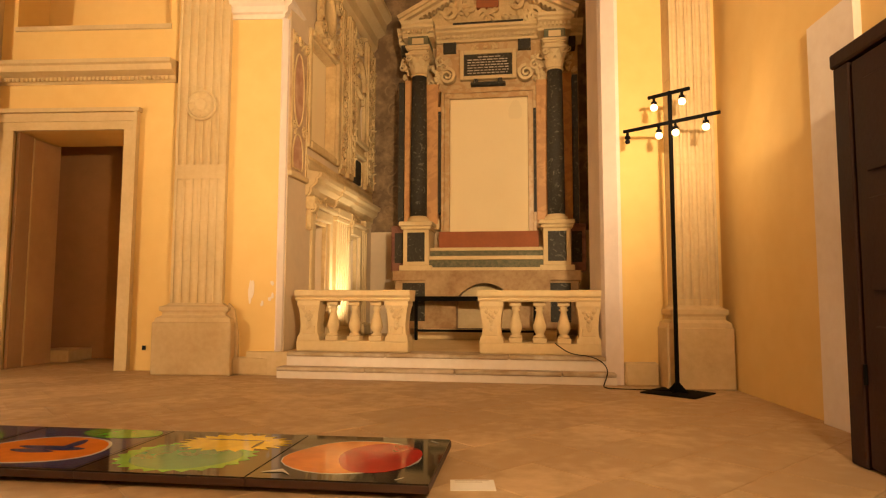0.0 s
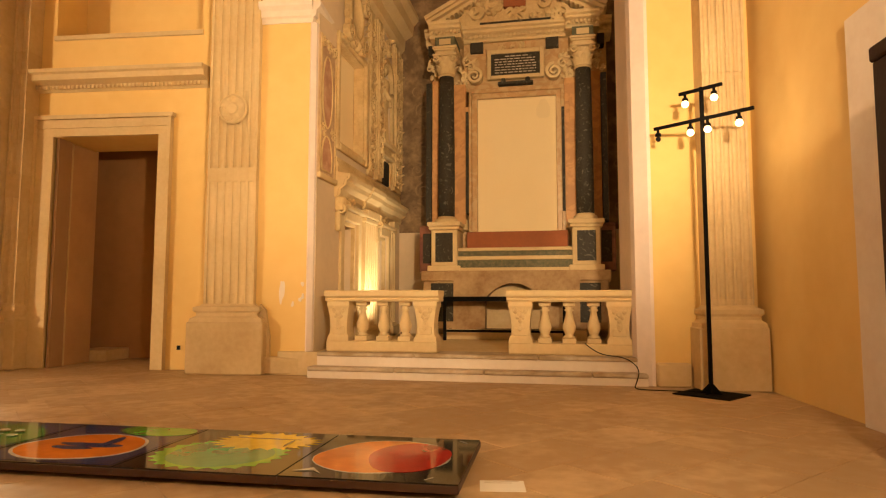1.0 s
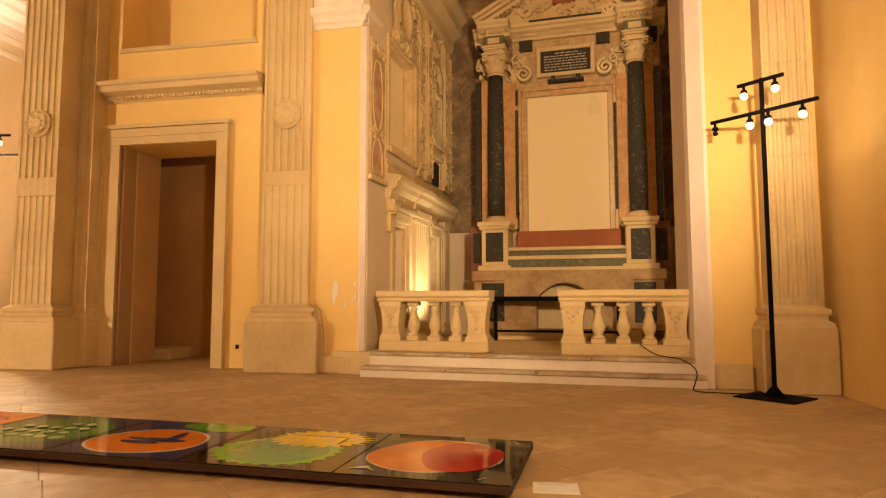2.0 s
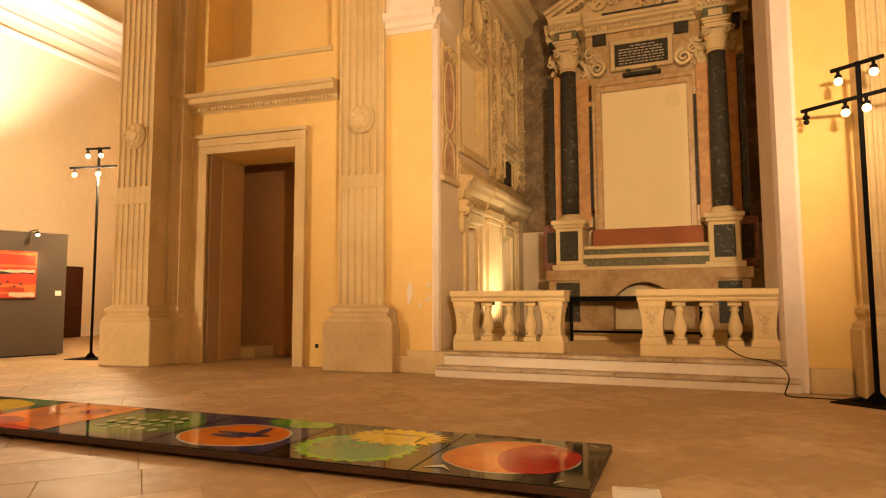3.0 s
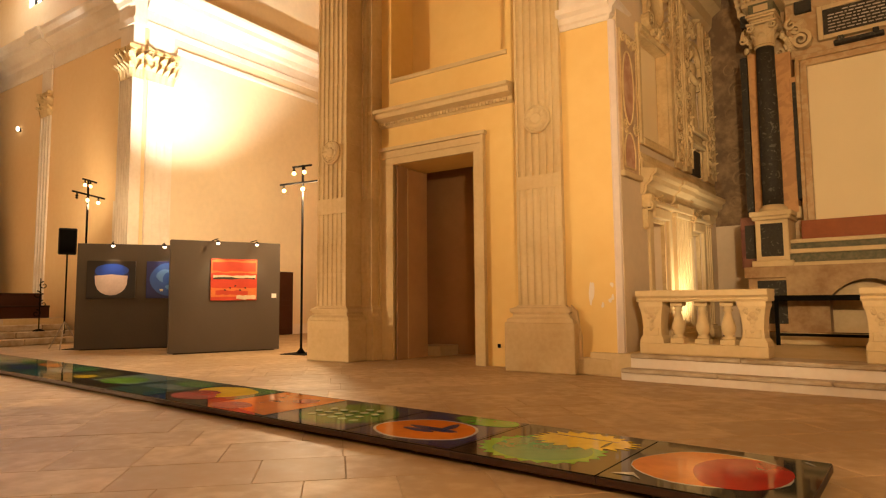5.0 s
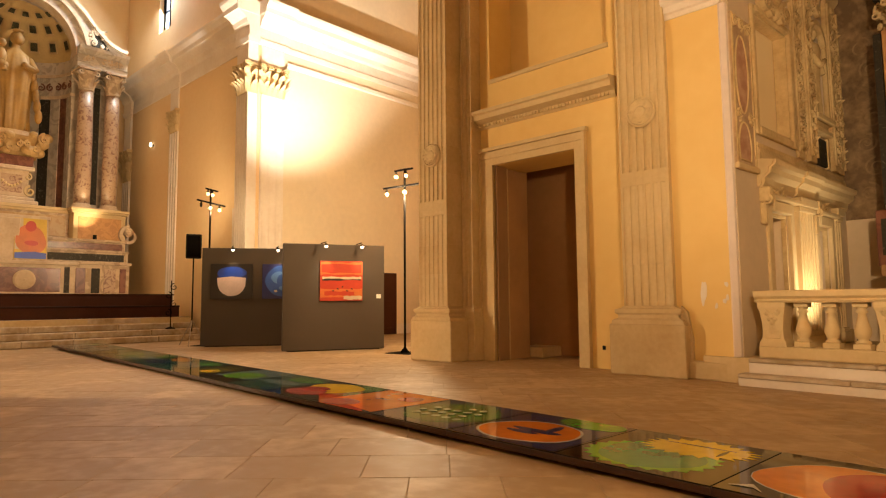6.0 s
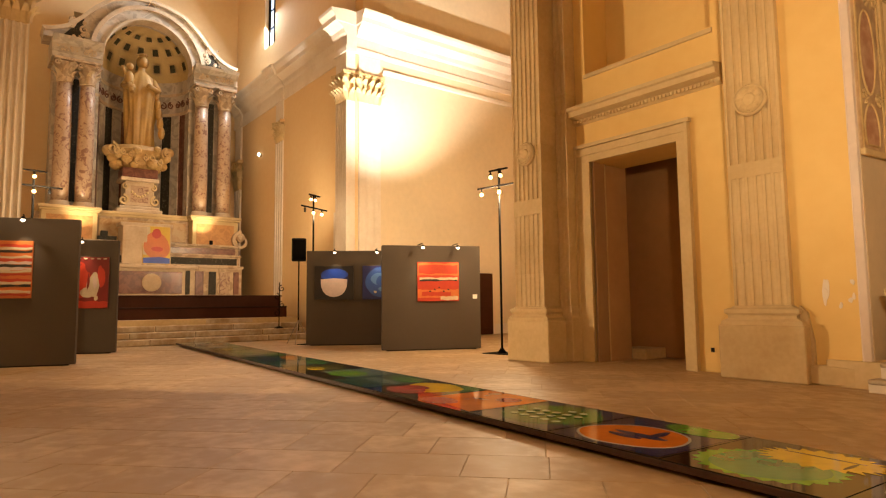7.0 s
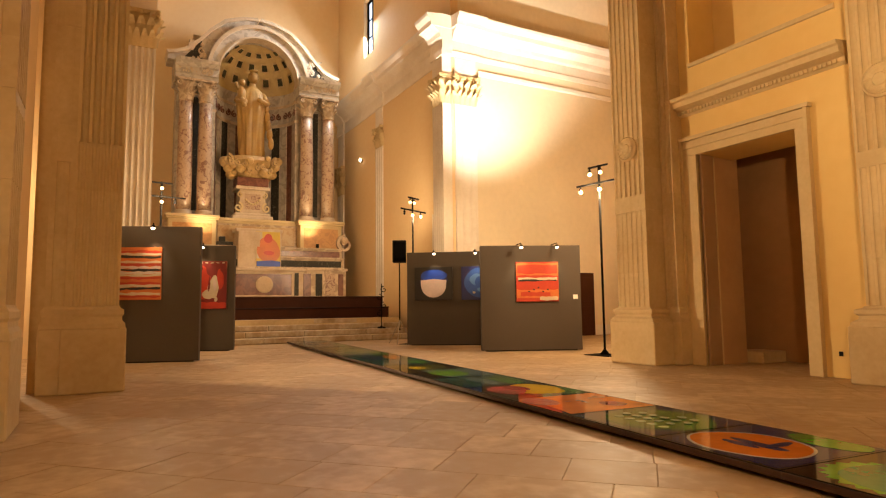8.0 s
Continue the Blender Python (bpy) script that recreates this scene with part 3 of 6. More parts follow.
setting("chapel_wall_fresco", boxes((-2.6, 2.9, 4.8, 5.2, 2.35, 9)), FRESCO, "darkened fresco on the chapel's back wall", "wall", CH)
setting("chapel_wall_right", boxes((2.45, 2.9, 0.9, 4.8, 0, 9), (1.98, 2.9, 0.5, 0.9, 0, 9)), CHAPEL_WHITE, "limewashed chapel side wall", "wall", CH)
setting("chapel_ceiling", boxes((-2.6, 2.9, 0.5, 5.2, 9, 9.2)), CHAPEL_WHITE, "plain chapel ceiling", "ceiling", CH)

# Left side wall, seen along +v; its local x runs into the chapel, -y out of the wall.
LW = CH @ Matrix.Translation((-2.16, 0, 0)) @ Matrix.Rotation(radians(90), 4, "Z")
sw = thing("stucco_wall_decoration", LW, "stucco altar frame with niche, doors and scrollwork", "stucco relief")
CORN = [(0.02, 2.50), (0.05, 2.54), (0.06, 2.62), (0.14, 2.68), (0.15, 2.75), (0.20, 2.78), (0.21, 2.84), (0.0, 2.88)]
part("cornice", moulding(nb(), CORN, 1.08, 4.75), PALE, sw)
for x0, x1 in ((1.10, 1.42), (2.30, 3.02)):
    part("cornice_break", moulding(nb(), [(o + 0.035, z) for o, z in CORN], x0, x1), PALE, sw)
part("upper_cornice", moulding(nb(), [(0.02, 6.1), (0.1, 6.2), (0.12, 6.4), (0.28, 6.5), (0.3, 6.7), (0.4, 6.8), (0.4, 6.9), (0.0, 6.95)], 1.0, 4.75), PALE, sw)
part("base_moulding", moulding(nb(), [(0.04, 2.88), (0.05, 2.98), (0.02, 3.06), (0.03, 3.10), (0.0, 3.12)], 1.10, 4.75), STUCCO, sw)
# The large blank niche: a cream panel deep in a moulded frame.
part("niche_panel", boxes((1.19, 2.34, 0.165, 0.178, 3.35, 4.93)), CANVAS, sw, "blank cream panel")
part("niche_frame", boxes((1.07, 1.17, -0.05, 0, 3.22, 5.04), (2.36, 2.50, -0.07, 0, 3.22, 5.04), (1.17, 2.36, -0.06, 0, 3.22, 3.33), (1.17, 2.36, -0.07, 0, 4.95, 5.04), bevel=0.014), STUCCO, sw)
part("niche_bead", boxes((1.17, 1.20, -0.02, 0.16, 3.33, 4.95), (2.33, 2.36, -0.02, 0.16, 3.33, 4.95), (1.2, 2.33, -0.02, 0.16, 3.33, 3.37), (1.2, 2.33, -0.02, 0.16, 4.91, 4.95), bevel=0.008), STUCCO, sw)
# Oval cartouche above it, with a lattice field, held by scrolls.
part("cartouche", lathe(nb(), [(0.30, 0), (0.34, 0.05), (0.30, 0.09), (0.255, 0.06), (0.25, 0.03)], Matrix.Translation((1.76, -0.02, 5.55)) @ Matrix.Diagonal((1.0, 1, 1.25, 1)) @ Matrix.Rotation(radians(90), 4, "X"), 28), STUCCO, sw, "oval stucco cartouche", True)
bm = nb()
for k in range(-4, 5):
    for q in (-1, 1):
        e = 0.31 - 0.022 * abs(k)
        tube(bm, (1.76 + 0.055 * k - q * e * 0.45, -0.035, 5.55 - e * 0.8), (1.76 + 0.055 * k + q * e * 0.45, -0.035, 5.55 + e * 0.8), 0.009, 5)
part("lattice", bm, FRESCO, sw, "lattice in the cartouche")
carved = []
for q in (-1, 1):
    scroll(carved, (1.76 + q * 0.36, -0.08, 5.16), 0.16, None, 1.6, 0.07, 0.12, q)
    scroll(carved, (1.76 + q * 0.40, -0.08, 5.86), 0.15, None, 1.6, 0.06, 0.12, -q)
    scroll(carved, (1.76 + q * 0.17, -0.09, 5.06), 0.10, None, 1.4, 0.05, 0.10, -q)
    for k in range(5):
        leaf(carved, (1.76 + q * (0.34 + 0.03 * math.sin(k)), -0.06, 5.24 + 0.13 * k), (q, -1, 0), (q * 0.5, 0, 1), 0.12, 0.2, 0.3, 0.5)
part_with("crest", ball(ball(nb(), (1.76, -0.12, 6.0), 0.10), (1.76, -0.10, 5.06), 0.09, 1, 0.8, 1.1), carved, STUCCO, sw, "carved crest of scrolls and leaves")
# Ornamented strips: straight fillets with hanging fruit and leaves between.
for x0, x1, out, seed in ((2.56, 2.84, 0.05, 4), (2.98, 3.26, 0.08, 5), (4.12, 4.36, 0.08, 15), (4.46, 4.72, 0.05, 16)):
    st = part("pilaster_strip", boxes((x0, x1, -out, 0, 3.12, 6.1), bevel=0.015), STUCCO, sw)
    part("fillet", boxes((x0, x0 + 0.03, -out - 0.03, -out, 3.2, 6.0), (x1 - 0.03, x1, -out - 0.03, -out, 3.2, 6.0), bevel=0.006), STUCCO, st)
    carved, rnd, z = [], random.Random(seed), 3.30
    cx = (x0 + x1) / 2
    while z < 5.85:
        kind = rnd.randrange(3)
        if kind == 0:
            for q in (-1, 1):
                scroll(carved, (cx + q * 0.055, -out - 0.025, z), 0.055, None, 1.4, 0.03, 0.06, q)
        elif kind == 1:
            for q in (-0.7, 0, 0.7):
                leaf(carved, (cx, -out - 0.01, z - 0.05), (0, -1, 0), (math.sin(q), 0, math.cos(q)), 0.07, 0.15, 0.3, 0.4)
        else:
            carved.append(("fruit", ball(ball(ball(nb(), (cx, -out - 0.03, z), 0.05, 1, 0.8, 1.2, 1), (cx - 0.05, -out - 0.02, z + 0.04), 0.035, sub=1), (cx + 0.05, -out - 0.02, z + 0.04), 0.035, sub=1)))
        z += rnd.uniform(0.15, 0.22)
    part_with("garland", boxes((cx - 0.012, cx + 0.012, -out - 0.012, -out, 3.22, 5.9)), carved, STUCCO, st, "hanging garland of stucco leaves")
# Round-headed statue niche with a tablet under it.
bm = boxes((3.32, 3.40, -0.07, 0, 3.95, 5.2), (4.0, 4.08, -0.07, 0, 3.95, 5.2), (3.28, 4.12, -0.13, 0, 3.86, 3.95), bevel=0.012)
for k in range(13):
    a0, a1 = math.pi * k / 13, math.pi * (k + 1) / 13
    prism(bm, [(3.70 - r * math.cos(a), 5.2 + r * math.sin(a)) for r, a in ((0.30, a0), (0.38, a0), (0.38, a1), (0.30, a1))], 0.0, 0.07, Matrix.Rotation(radians(90), 4, "X"))
part("statue_niche", bm, STUCCO, sw)
part("niche_spandrel", prism(nb(), [(3.41, 5.2)] + [(3.70 - 0.29 * math.cos(math.pi * k / 10), 5.2 + 0.29 * math.sin(math.pi * k / 10)) for k in range(11)] + [(3.99, 5.2), (3.99, 5.49), (3.41, 5.49)], -0.02, 0.0, Matrix.Rotation(radians(90), 4, "X")), STUCCO, sw)
part("shell", ornament(nb(), 3.45, 3.95, 5.62, 5.95, -0.04, 33, 0.09, None, 14), STUCCO, sw, "stucco relief over the niche")
part("tablet", boxes((3.30, 3.84, -0.05, 0, 3.14, 3.58), bevel=0.008), BLACKMARBLE, sw, "small black square tablet")
for x in (3.22, 3.85):
    part("tablet_side", boxes((x, x + 0.07, -0.07, 0, 3.12, 3.62), bevel=0.01), STUCCO, sw)
part("tablet_shelf", boxes((3.24, 3.98, -0.12, 0, 3.64, 3.72), (3.34, 3.90, -0.08, 0, 3.74, 3.85), bevel=0.012), STUCCO, sw)
# Doors with moulded surrounds and carved backs.
for x0, x1, zt in ((1.45, 2.10, 2.2), (3.30, 3.85, 2.15)):
    df = part("door_frame", boxes((x0 - 0.15, x0, -0.04, 0.02, 0.3, zt + 0.15), (x1, x1 + 0.13, -0.05, 0.02, 0.3, zt + 0.15), (x0, x1, -0.07, 0.02, zt, zt + 0.15), (x0 - 0.2, x1 + 0.2, -0.13, 0.0, zt + 0.16, zt + 0.22), bevel=0.012), PALE, sw)
    part("inner_frame", boxes((x0, x0 + 0.04, 0.02, 0.08, 0.3, zt), (x1 - 0.04, x1, 0.02, 0.08, 0.3, zt), (x0 + 0.04, x1 - 0.04, 0.02, 0.08, zt - 0.05, zt)), STUCCO, df)
    pn = part("panel", boxes((x0 + 0.03, x1 - 0.03, 0.27, 0.30, 0.3, zt)), REVEAL, sw, "brown niche back")
    part("carving", ornament(nb(), x0 + 0.08, x0 + 0.32, 0.6, zt - 0.15, 0.25, int(x0 * 20), 0.08, None, 26), STUCCO, pn, "worn carved relief")
    part("frieze", ornament(nb(), x0, x1, zt + 0.25, zt + 0.33, -0.03, int(x0 * 10), 0.05, None, 12), STUCCO, df)
# The lit fluted pilaster between the doors, and plainer ones at the ends.
for cx, w, d in ((2.66, 0.62, 0.07), (4.16, 0.26, 0.06)):
    fp = part("fluted_pilaster", prism(nb(), fluted(w, d, 5 if w > 0.5 else 2, 0.5, 0.8), 0.55, 2.28, pose(cx, 0, 0)), PALE, sw, "lit fluted stucco pilaster", False)
    part("pilaster_base", boxes((cx - w / 2 - 0.04, cx + w / 2 + 0.04, -d - 0.05, 0, 0.3, 0.48), (cx - w / 2 - 0.02, cx + w / 2 + 0.02, -d - 0.03, 0, 0.48, 0.55), bevel=0.012), PALE, fp)
    part("pilaster_cap", boxes((cx - w / 2 - 0.02, cx + w / 2 + 0.02, -d - 0.03, 0, 2.28, 2.36), (cx - w / 2 - 0.04, cx + w / 2 + 0.04, -d - 0.06, 0, 2.36, 2.49), bevel=0.012), PALE, fp)
for x in (1.16, 3.08):
    br = part("bracket", boxes((x - 0.06, x + 0.06, -0.14, 0, 2.30, 2.50), (x - 0.05, x + 0.05, -0.08, 0, 2.0, 2.30), bevel=0.02), STUCCO, sw)
    part("volute", scroll(nb(), (-0.10, 0, 2.32), 0.07, Matrix.Translation((x, 0, 0)) @ Matrix.Rotation(radians(90), 4, "Z"), 1.4, 0.03, 0.1, 1), STUCCO, br)
part("skirting", boxes((1.0, 1.45, -0.03, 0, 0.3, 0.5), (3.85, 4.75, -0.03, 0, 0.3, 0.5), bevel=0.01), STUCCO, sw)
# A draped figure, one plain mesh.
bm = nb()
rings = []
for r, z in ((0.15, 0.0), (0.17, 0.06), (0.15, 0.3), (0.13, 0.6), (0.155, 0.8), (0.15, 0.95), (0.19, 1.12), (0.17, 1.22), (0.07, 1.28), (0.055, 1.32)):
    rings.append([bm.verts.new((3.70 + 0.03 * math.sin(2.2 * z) + r * (1 + 0.14 * math.sin(5 * a + 3 * z) * max(0, 1 - z)) * math.cos(a), 0.06 + 0.7 * r * (1 + 0.14 * math.sin(7 * a - 2 * z) * max(0, 1 - z)) * math.sin(a), 3.96 + z)) for a in [2 * math.pi * k / 40 for k in range(40)]])
for a, b in zip(rings, rings[1:]):
    for k in range(40):
        bm.faces.new((a[k], a[(k + 1) % 40], b[(k + 1) % 40], b[k]))
ball(bm, (3.73, 0.04, 5.38), 0.085, 0.9, 1, 1.2)
tube(bm, (3.54, 0.04, 5.08), (3.60, -0.10, 4.78), 0.045)
tube(bm, (3.60, -0.10, 4.78), (3.76, -0.12, 4.90), 0.04)
tube(bm, (3.88, 0.04, 5.08), (3.90, -0.04, 4.72), 0.045)
tagged(part("niche_statue", bm, STUCCO, None, "", True, LW), "draped stucco statue standing in a wall niche", "statue")

# Jamb with painted medallions, limewashed below.
jm = thing("jamb_fresco", CH @ Matrix.Translation((-2.16, 0, 0)) @ Matrix.Rotation(radians(90), 4, "Z"), "jamb painted with red medallions in stucco borders", "fresco")
part("field", boxes((0.43, 1.03, -0.02, 0, 2.74, 4.72)), FRESCO_SAND, jm)
for z0, z1 in ((3.42, 4.46), (2.62, 3.30)):
    zc, hh = (z0 + z1) / 2, (z1 - z0) / 2
    shape = [(0.70 + 0.185 * math.cos(math.pi * k / 16), zc + hh * math.sin(math.pi * k / 16)) for k in range(33)][:-1]
    if z0 < 3:
        shape = [(x, max(z, 2.80)) for x, z in shape]
    part("medallion", prism(nb(), shape, 0.02, 0.024, Matrix.Rotation(radians(90), 4, "X")), FRESCO_RED, jm, "faded red painted medallion")
    bm = nb()
    for p, q in zip(shape, shape[1:] + shape[:1]):
        if p != q:
            tube(bm, (p[0], -0.026, p[1]), (q[0], -0.026, q[1]), 0.013, 6)
    part("medallion_border", bm, STUCCO, jm)
part("border", boxes((0.43, 0.47, -0.04, -0.02, 2.74, 4.72), (0.99, 1.03, -0.04, -0.02, 2.74, 4.72), bevel=0.006), STUCCO, jm)
for piece, mesh in ornament([], 0.52, 0.94, 4.50, 4.68, -0.03, 12, 0.06, None, 12):
    part(piece, mesh, STUCCO, jm)
for piece, mesh in ornament([], 0.50, 0.60, 3.30, 3.44, -0.03, 13, 0.05, None, 6):
    part(piece, mesh, STUCCO, jm)
for piece, mesh in ornament([], 0.86, 0.96, 3.30, 3.44, -0.03, 14, 0.05, None, 6):
    part(piece, mesh, STUCCO, jm)
part("ledge", boxes((0.41, 1.06, -0.06, 0, 2.66, 2.74), bevel=0.012), PALE, jm)

# ---- the chapel altar ----
AM = ch(0.30, 4.0, 0.30)
al = thing("chapel_altar", AM, "marble altarpiece with dark columns round a blank cream panel", "altar")


def apart_box(name, rows, material, label="", bevel=0.008, parent=None):
    return part(name, boxes(*rows, bevel=bevel), material, parent or al, label)


# Local z starts at the chapel floor; the altar table with its shallow arch.
bm = nb()
arch = [(-1.08, 0.0), (-0.52, 0.0), (-0.52, 0.70)] + [(-0.52 + 1.0 * k / 10, 0.70 + 0.28 * math.sin(math.pi * k / 10) ** 0.8) for k in range(1, 10)] + [(0.48, 0.70), (0.48, 0.0), (1.12, 0.0), (1.12, 1.2), (-1.08, 1.2)]
prism(bm, arch, -0.30, 0.0, pose(0, -0.62, 0, 90) @ Matrix.Diagonal((1, 1, 1, 1)))
part("altar_front", bm, WORNSTONE, al, "worn stone altar front with a shallow arch")
apart_box("arch_back", [(-0.56, 0.52, -0.30, -0.2, 0.0, 1.0)], STONE, "shaded stone")
apart_box("altar_foot", [(-1.2, 1.22, -0.78, -0.2, 0.0, 0.17)], STONE)
apart_box("ledge", [(-1.06, 1.10, -0.50, 0.3, 1.20, 1.26), (-1.06, 1.10, -0.44, 0.3, 1.40, 1.47), (-1.06, 1.10, -0.34, 0.3, 1.57, 1.63)], PALE, "pale stone ledges")
apart_box("green_band", [(-1.05, 1.09, -0.42, 0.3, 1.262, 1.398), (-1.05, 1.09, -0.32, 0.3, 1.472, 1.568)], GREENMARBLE, "green marble inlay band")
apart_box("red_panel", [(-0.92, 0.94, -0.06, 0.3, 1.632, 1.95)], REDMARBLE, "red marble slab")
apart_box("canvas", [(-0.72, 0.755, 0.02, 0.10, 1.95, 4.50)], CANVAS, "blank cream painting panel")
# Slightly darker irregular patch near the panel's top right corner.
part("stain", prism(nb(), blob(0.52, 4.25, 0.15, 0.16, 22, 0.16, 95), -0.0195, -0.0185, Matrix.Rotation(radians(90), 4, "X")), CANVAS_DARKER, al, "faint grey patch on the cream panel")
apart_box("canvas_frame", [(-0.82, -0.72, -0.05, 0.2, 1.95, 4.56), (0.755, 0.85, -0.05, 0.2, 1.95, 4.56), (-0.82, 0.85, -0.05, 0.2, 4.50, 4.60), (-0.88, -0.82, -0.08, 0.2, 1.95, 4.66), (0.85, 0.91, -0.08, 0.2, 1.95, 4.66), (-0.88, 0.91, -0.08, 0.2, 4.60, 4.68)], TAN, "stepped tan marble frame")
apart_box("frame_ear", [(-0.97, -0.88, -0.07, 0.2, 3.95, 4.35)], ORANGEMARBLE)
apart_box("frame_ear", [(0.91, 1.0, -0.07, 0.2, 3.95, 4.35)], ORANGEMARBLE)
apart_box("retable_back", [(-1.62, 1.70, 0.22, 0.8, 1.0, 6.0)], TAN)
for s, cx in ((-1, -1.28), (1, 1.25)):
    ped = part("pedestal", boxes((cx - 0.24, cx + 0.24, -0.46, 0.2, 1.30, 1.96), (cx - 0.30, cx + 0.30, -0.52, 0.2, 1.20, 1.30), (cx - 0.28, cx + 0.28, -0.50, 0.2, 1.96, 2.02), (cx - 0.31, cx + 0.31, -0.53, 0.2, 2.02, 2.10), bevel=0.012), PALE, al, "pale stone column pedestal")
    part("inlay", boxes((cx - 0.16, cx + 0.16, -0.475, -0.45, 1.37, 1.90), bevel=0.006), BLACKMARBLE, ped, "black marble inlay")
    part("socle", boxes((cx - 0.36, cx + 0.36, -0.56, 0.2, 0.17, 1.02), (cx - 0.40, cx + 0.40, -0.60, 0.2, 1.02, 1.20), bevel=0.012), WORNSTONE, al)
    part("socle_inlay", boxes((cx - 0.22, cx + 0.22, -0.575, -0.55, 0.30, 0.98), bevel=0.006), BLACKMARBLE, al, "black marble inlay")
    for off, wide, zt, back in ((0.36 * s, 0.13, 2.1, 0.05),):
        part("side_pedestal", boxes((cx + off - 0.16, cx + off + 0.16, -0.2, 0.2, 1.2, 2.06), bevel=0.01), DARKRED, al)
        part("side_inlay", boxes((cx + off - 0.09, cx + off + 0.09, -0.215, -0.19, 1.36, 1.92)), BLACKMARBLE, al)
    col = part("column", lathe(nb(), [(0.205, 2.10), (0.21, 2.15), (0.20, 2.18), (0.165, 2.19), (0.16, 2.22)], pose(cx, -0.22, 0)), PALE, al, "pale stone column base", True)
    part("shaft", lathe(nb(), [(0.155, 2.22), (0.157, 2.9), (0.153, 3.6), (0.145, 4.3), (0.137, 4.88)], pose(cx, -0.22, 0), 28), BLACKMARBLE, al, "polished black green marble shaft", True)
    carved = []
    bm = lathe(nb(), [(0.14, 4.88), (0.165, 4.90), (0.145, 4.93), (0.15, 5.1), (0.19, 5.24)], pose(cx, -0.22, 0), 20)
    for row, (zz, hh, n, r) in enumerate(((4.93, 0.17, 8, 0.145), (5.04, 0.19, 8, 0.15))):
        for k in range(n):
            a = 2 * math.pi * (k + 0.5 * row) / n
            leaf(carved, (cx + r * math.cos(a), -0.22 + r * math.sin(a), zz), (math.cos(a), math.sin(a), 0), (0, 0, 1), 0.13, hh, 0.35, 0.6)
    for q in (-1, 1):
        scroll(carved, (cx + q * 0.17, -0.40, 5.20), 0.065, None, 1.5, 0.035, 0.06, q)
    box(bm, cx - 0.23, cx + 0.23, -0.45, 0.1, 5.25, 5.29, 0.01)
    part_with("capital", bm, carved, PALE, al, "carved leafy capital")
    part("impost_block", boxes((cx - 0.18, cx + 0.18, -0.40, 0.2, 5.292, 5.35), (cx - 0.205, cx + 0.205, -0.43, 0.2, 5.35, 5.39), (cx - 0.23, cx + 0.23, -0.46, 0.2, 5.39, 5.43), bevel=0.006), PALE, al, "pale stepped stone block")
    part("entablature_block", boxes((cx - 0.19, cx + 0.19, -0.40, 0.2, 5.432, 5.62), bevel=0.006), GREENMARBLE, al, "green marble block")
    part("block_panel", boxes((cx - 0.11, cx + 0.11, -0.408, -0.40, 5.47, 5.58), bevel=0.003), PALE, al)
    # Flat pilasters behind the column, orange and black.
    for off, half, zt in ((-0.22, 0.12, 4.80), (0.22, 0.09, 4.9)):
        part("orange_pilaster", boxes((cx + s * off - half, cx + s * off + half, -0.06, 0.3, 2.1, zt), bevel=0.006), ORANGEMARBLE, al, "orange marble pilaster strip")
    for off, half, z0, zt in ((-0.37, 0.026, 2.3, 4.25), (0.37, 0.05, 2.1, 4.85)):
        part("black_strip", boxes((cx + s * off - half, cx + s * off + half, -0.09, 0.3, z0, zt)), BLACKMARBLE, al, "black marble strip")
    part("pilaster_foot", boxes((cx - s * 0.24 - 0.13, cx - s * 0.24 + 0.13, -0.05, 0.3, 2.0, 2.2), bevel=0.015), PALE, al)
    bm = ornament(nb(), cx - s * 0.30 - 0.16, cx - s * 0.30 + 0.16, 4.80, 5.3, 0.0, 21 + s, 0.08, None, 22)
    scroll(bm, (cx - s * 0.52, -0.08, 4.92), 0.15, None, 1.8, 0.06, 0.16, s)
    part("side_relief", bm, PALE, al, "carved scroll and leaf relief")
    part("outer_relief", ornament(nb(), cx + s * 0.32 - 0.08, cx + s * 0.32 + 0.08, 4.95, 5.4, 0.0, 41 + s, 0.07, None, 14), PALE, al, "carved leaf relief")
    part("black_panel", boxes((cx - s * 0.55 - 0.12, cx - s * 0.55 + 0.12, -0.03, 0.3, 5.42, 5.62), bevel=0.004), BLACKMARBLE, al)
    part("black_panel", boxes((cx + s * 0.34 - 0.06, cx + s * 0.34 + 0.06, -0.03, 0.3, 5.42, 5.62), bevel=0.004), BLACKMARBLE, al)
apart_box("attic", [(-1.0, 1.02, 0.05, 0.3, 4.68, 5.62)], TAN)
plq = part("inscription_tablet", boxes((-0.45, 0.47, -0.05, 0.05, 4.93, 5.35), bevel=0.006), BLACKMARBLE, al, "black tablet with lines of small pale writing")
rnd = random.Random(5)
for r in range(7):
    x, bmw = -0.38 + (0.2 if r == 0 else 0), nb()
    while x < 0.38 - (0.2 if r == 0 else 0):
        w = rnd.uniform(0.03, 0.11)
        box(bmw, x, min(x + w, 0.40), -0.054, -0.049, 5.285 - r * 0.052, 5.303 - r * 0.052)
        x += w + 0.02
    part("writing_line", bmw, GREYMARBLE, plq)
part("tablet_frame", ornament(boxes((-0.53, -0.45, -0.07, 0.05, 4.86, 5.43), (0.47, 0.55, -0.07, 0.05, 4.86, 5.43), (-0.45, 0.47, -0.07, 0.05, 5.35, 5.43), (-0.45, 0.47, -0.07, 0.05, 4.86, 4.93), bevel=0.01), -0.3, 0.3, 5.44, 5.52, -0.04, 31, 0.05, None, 14), PALE, al)
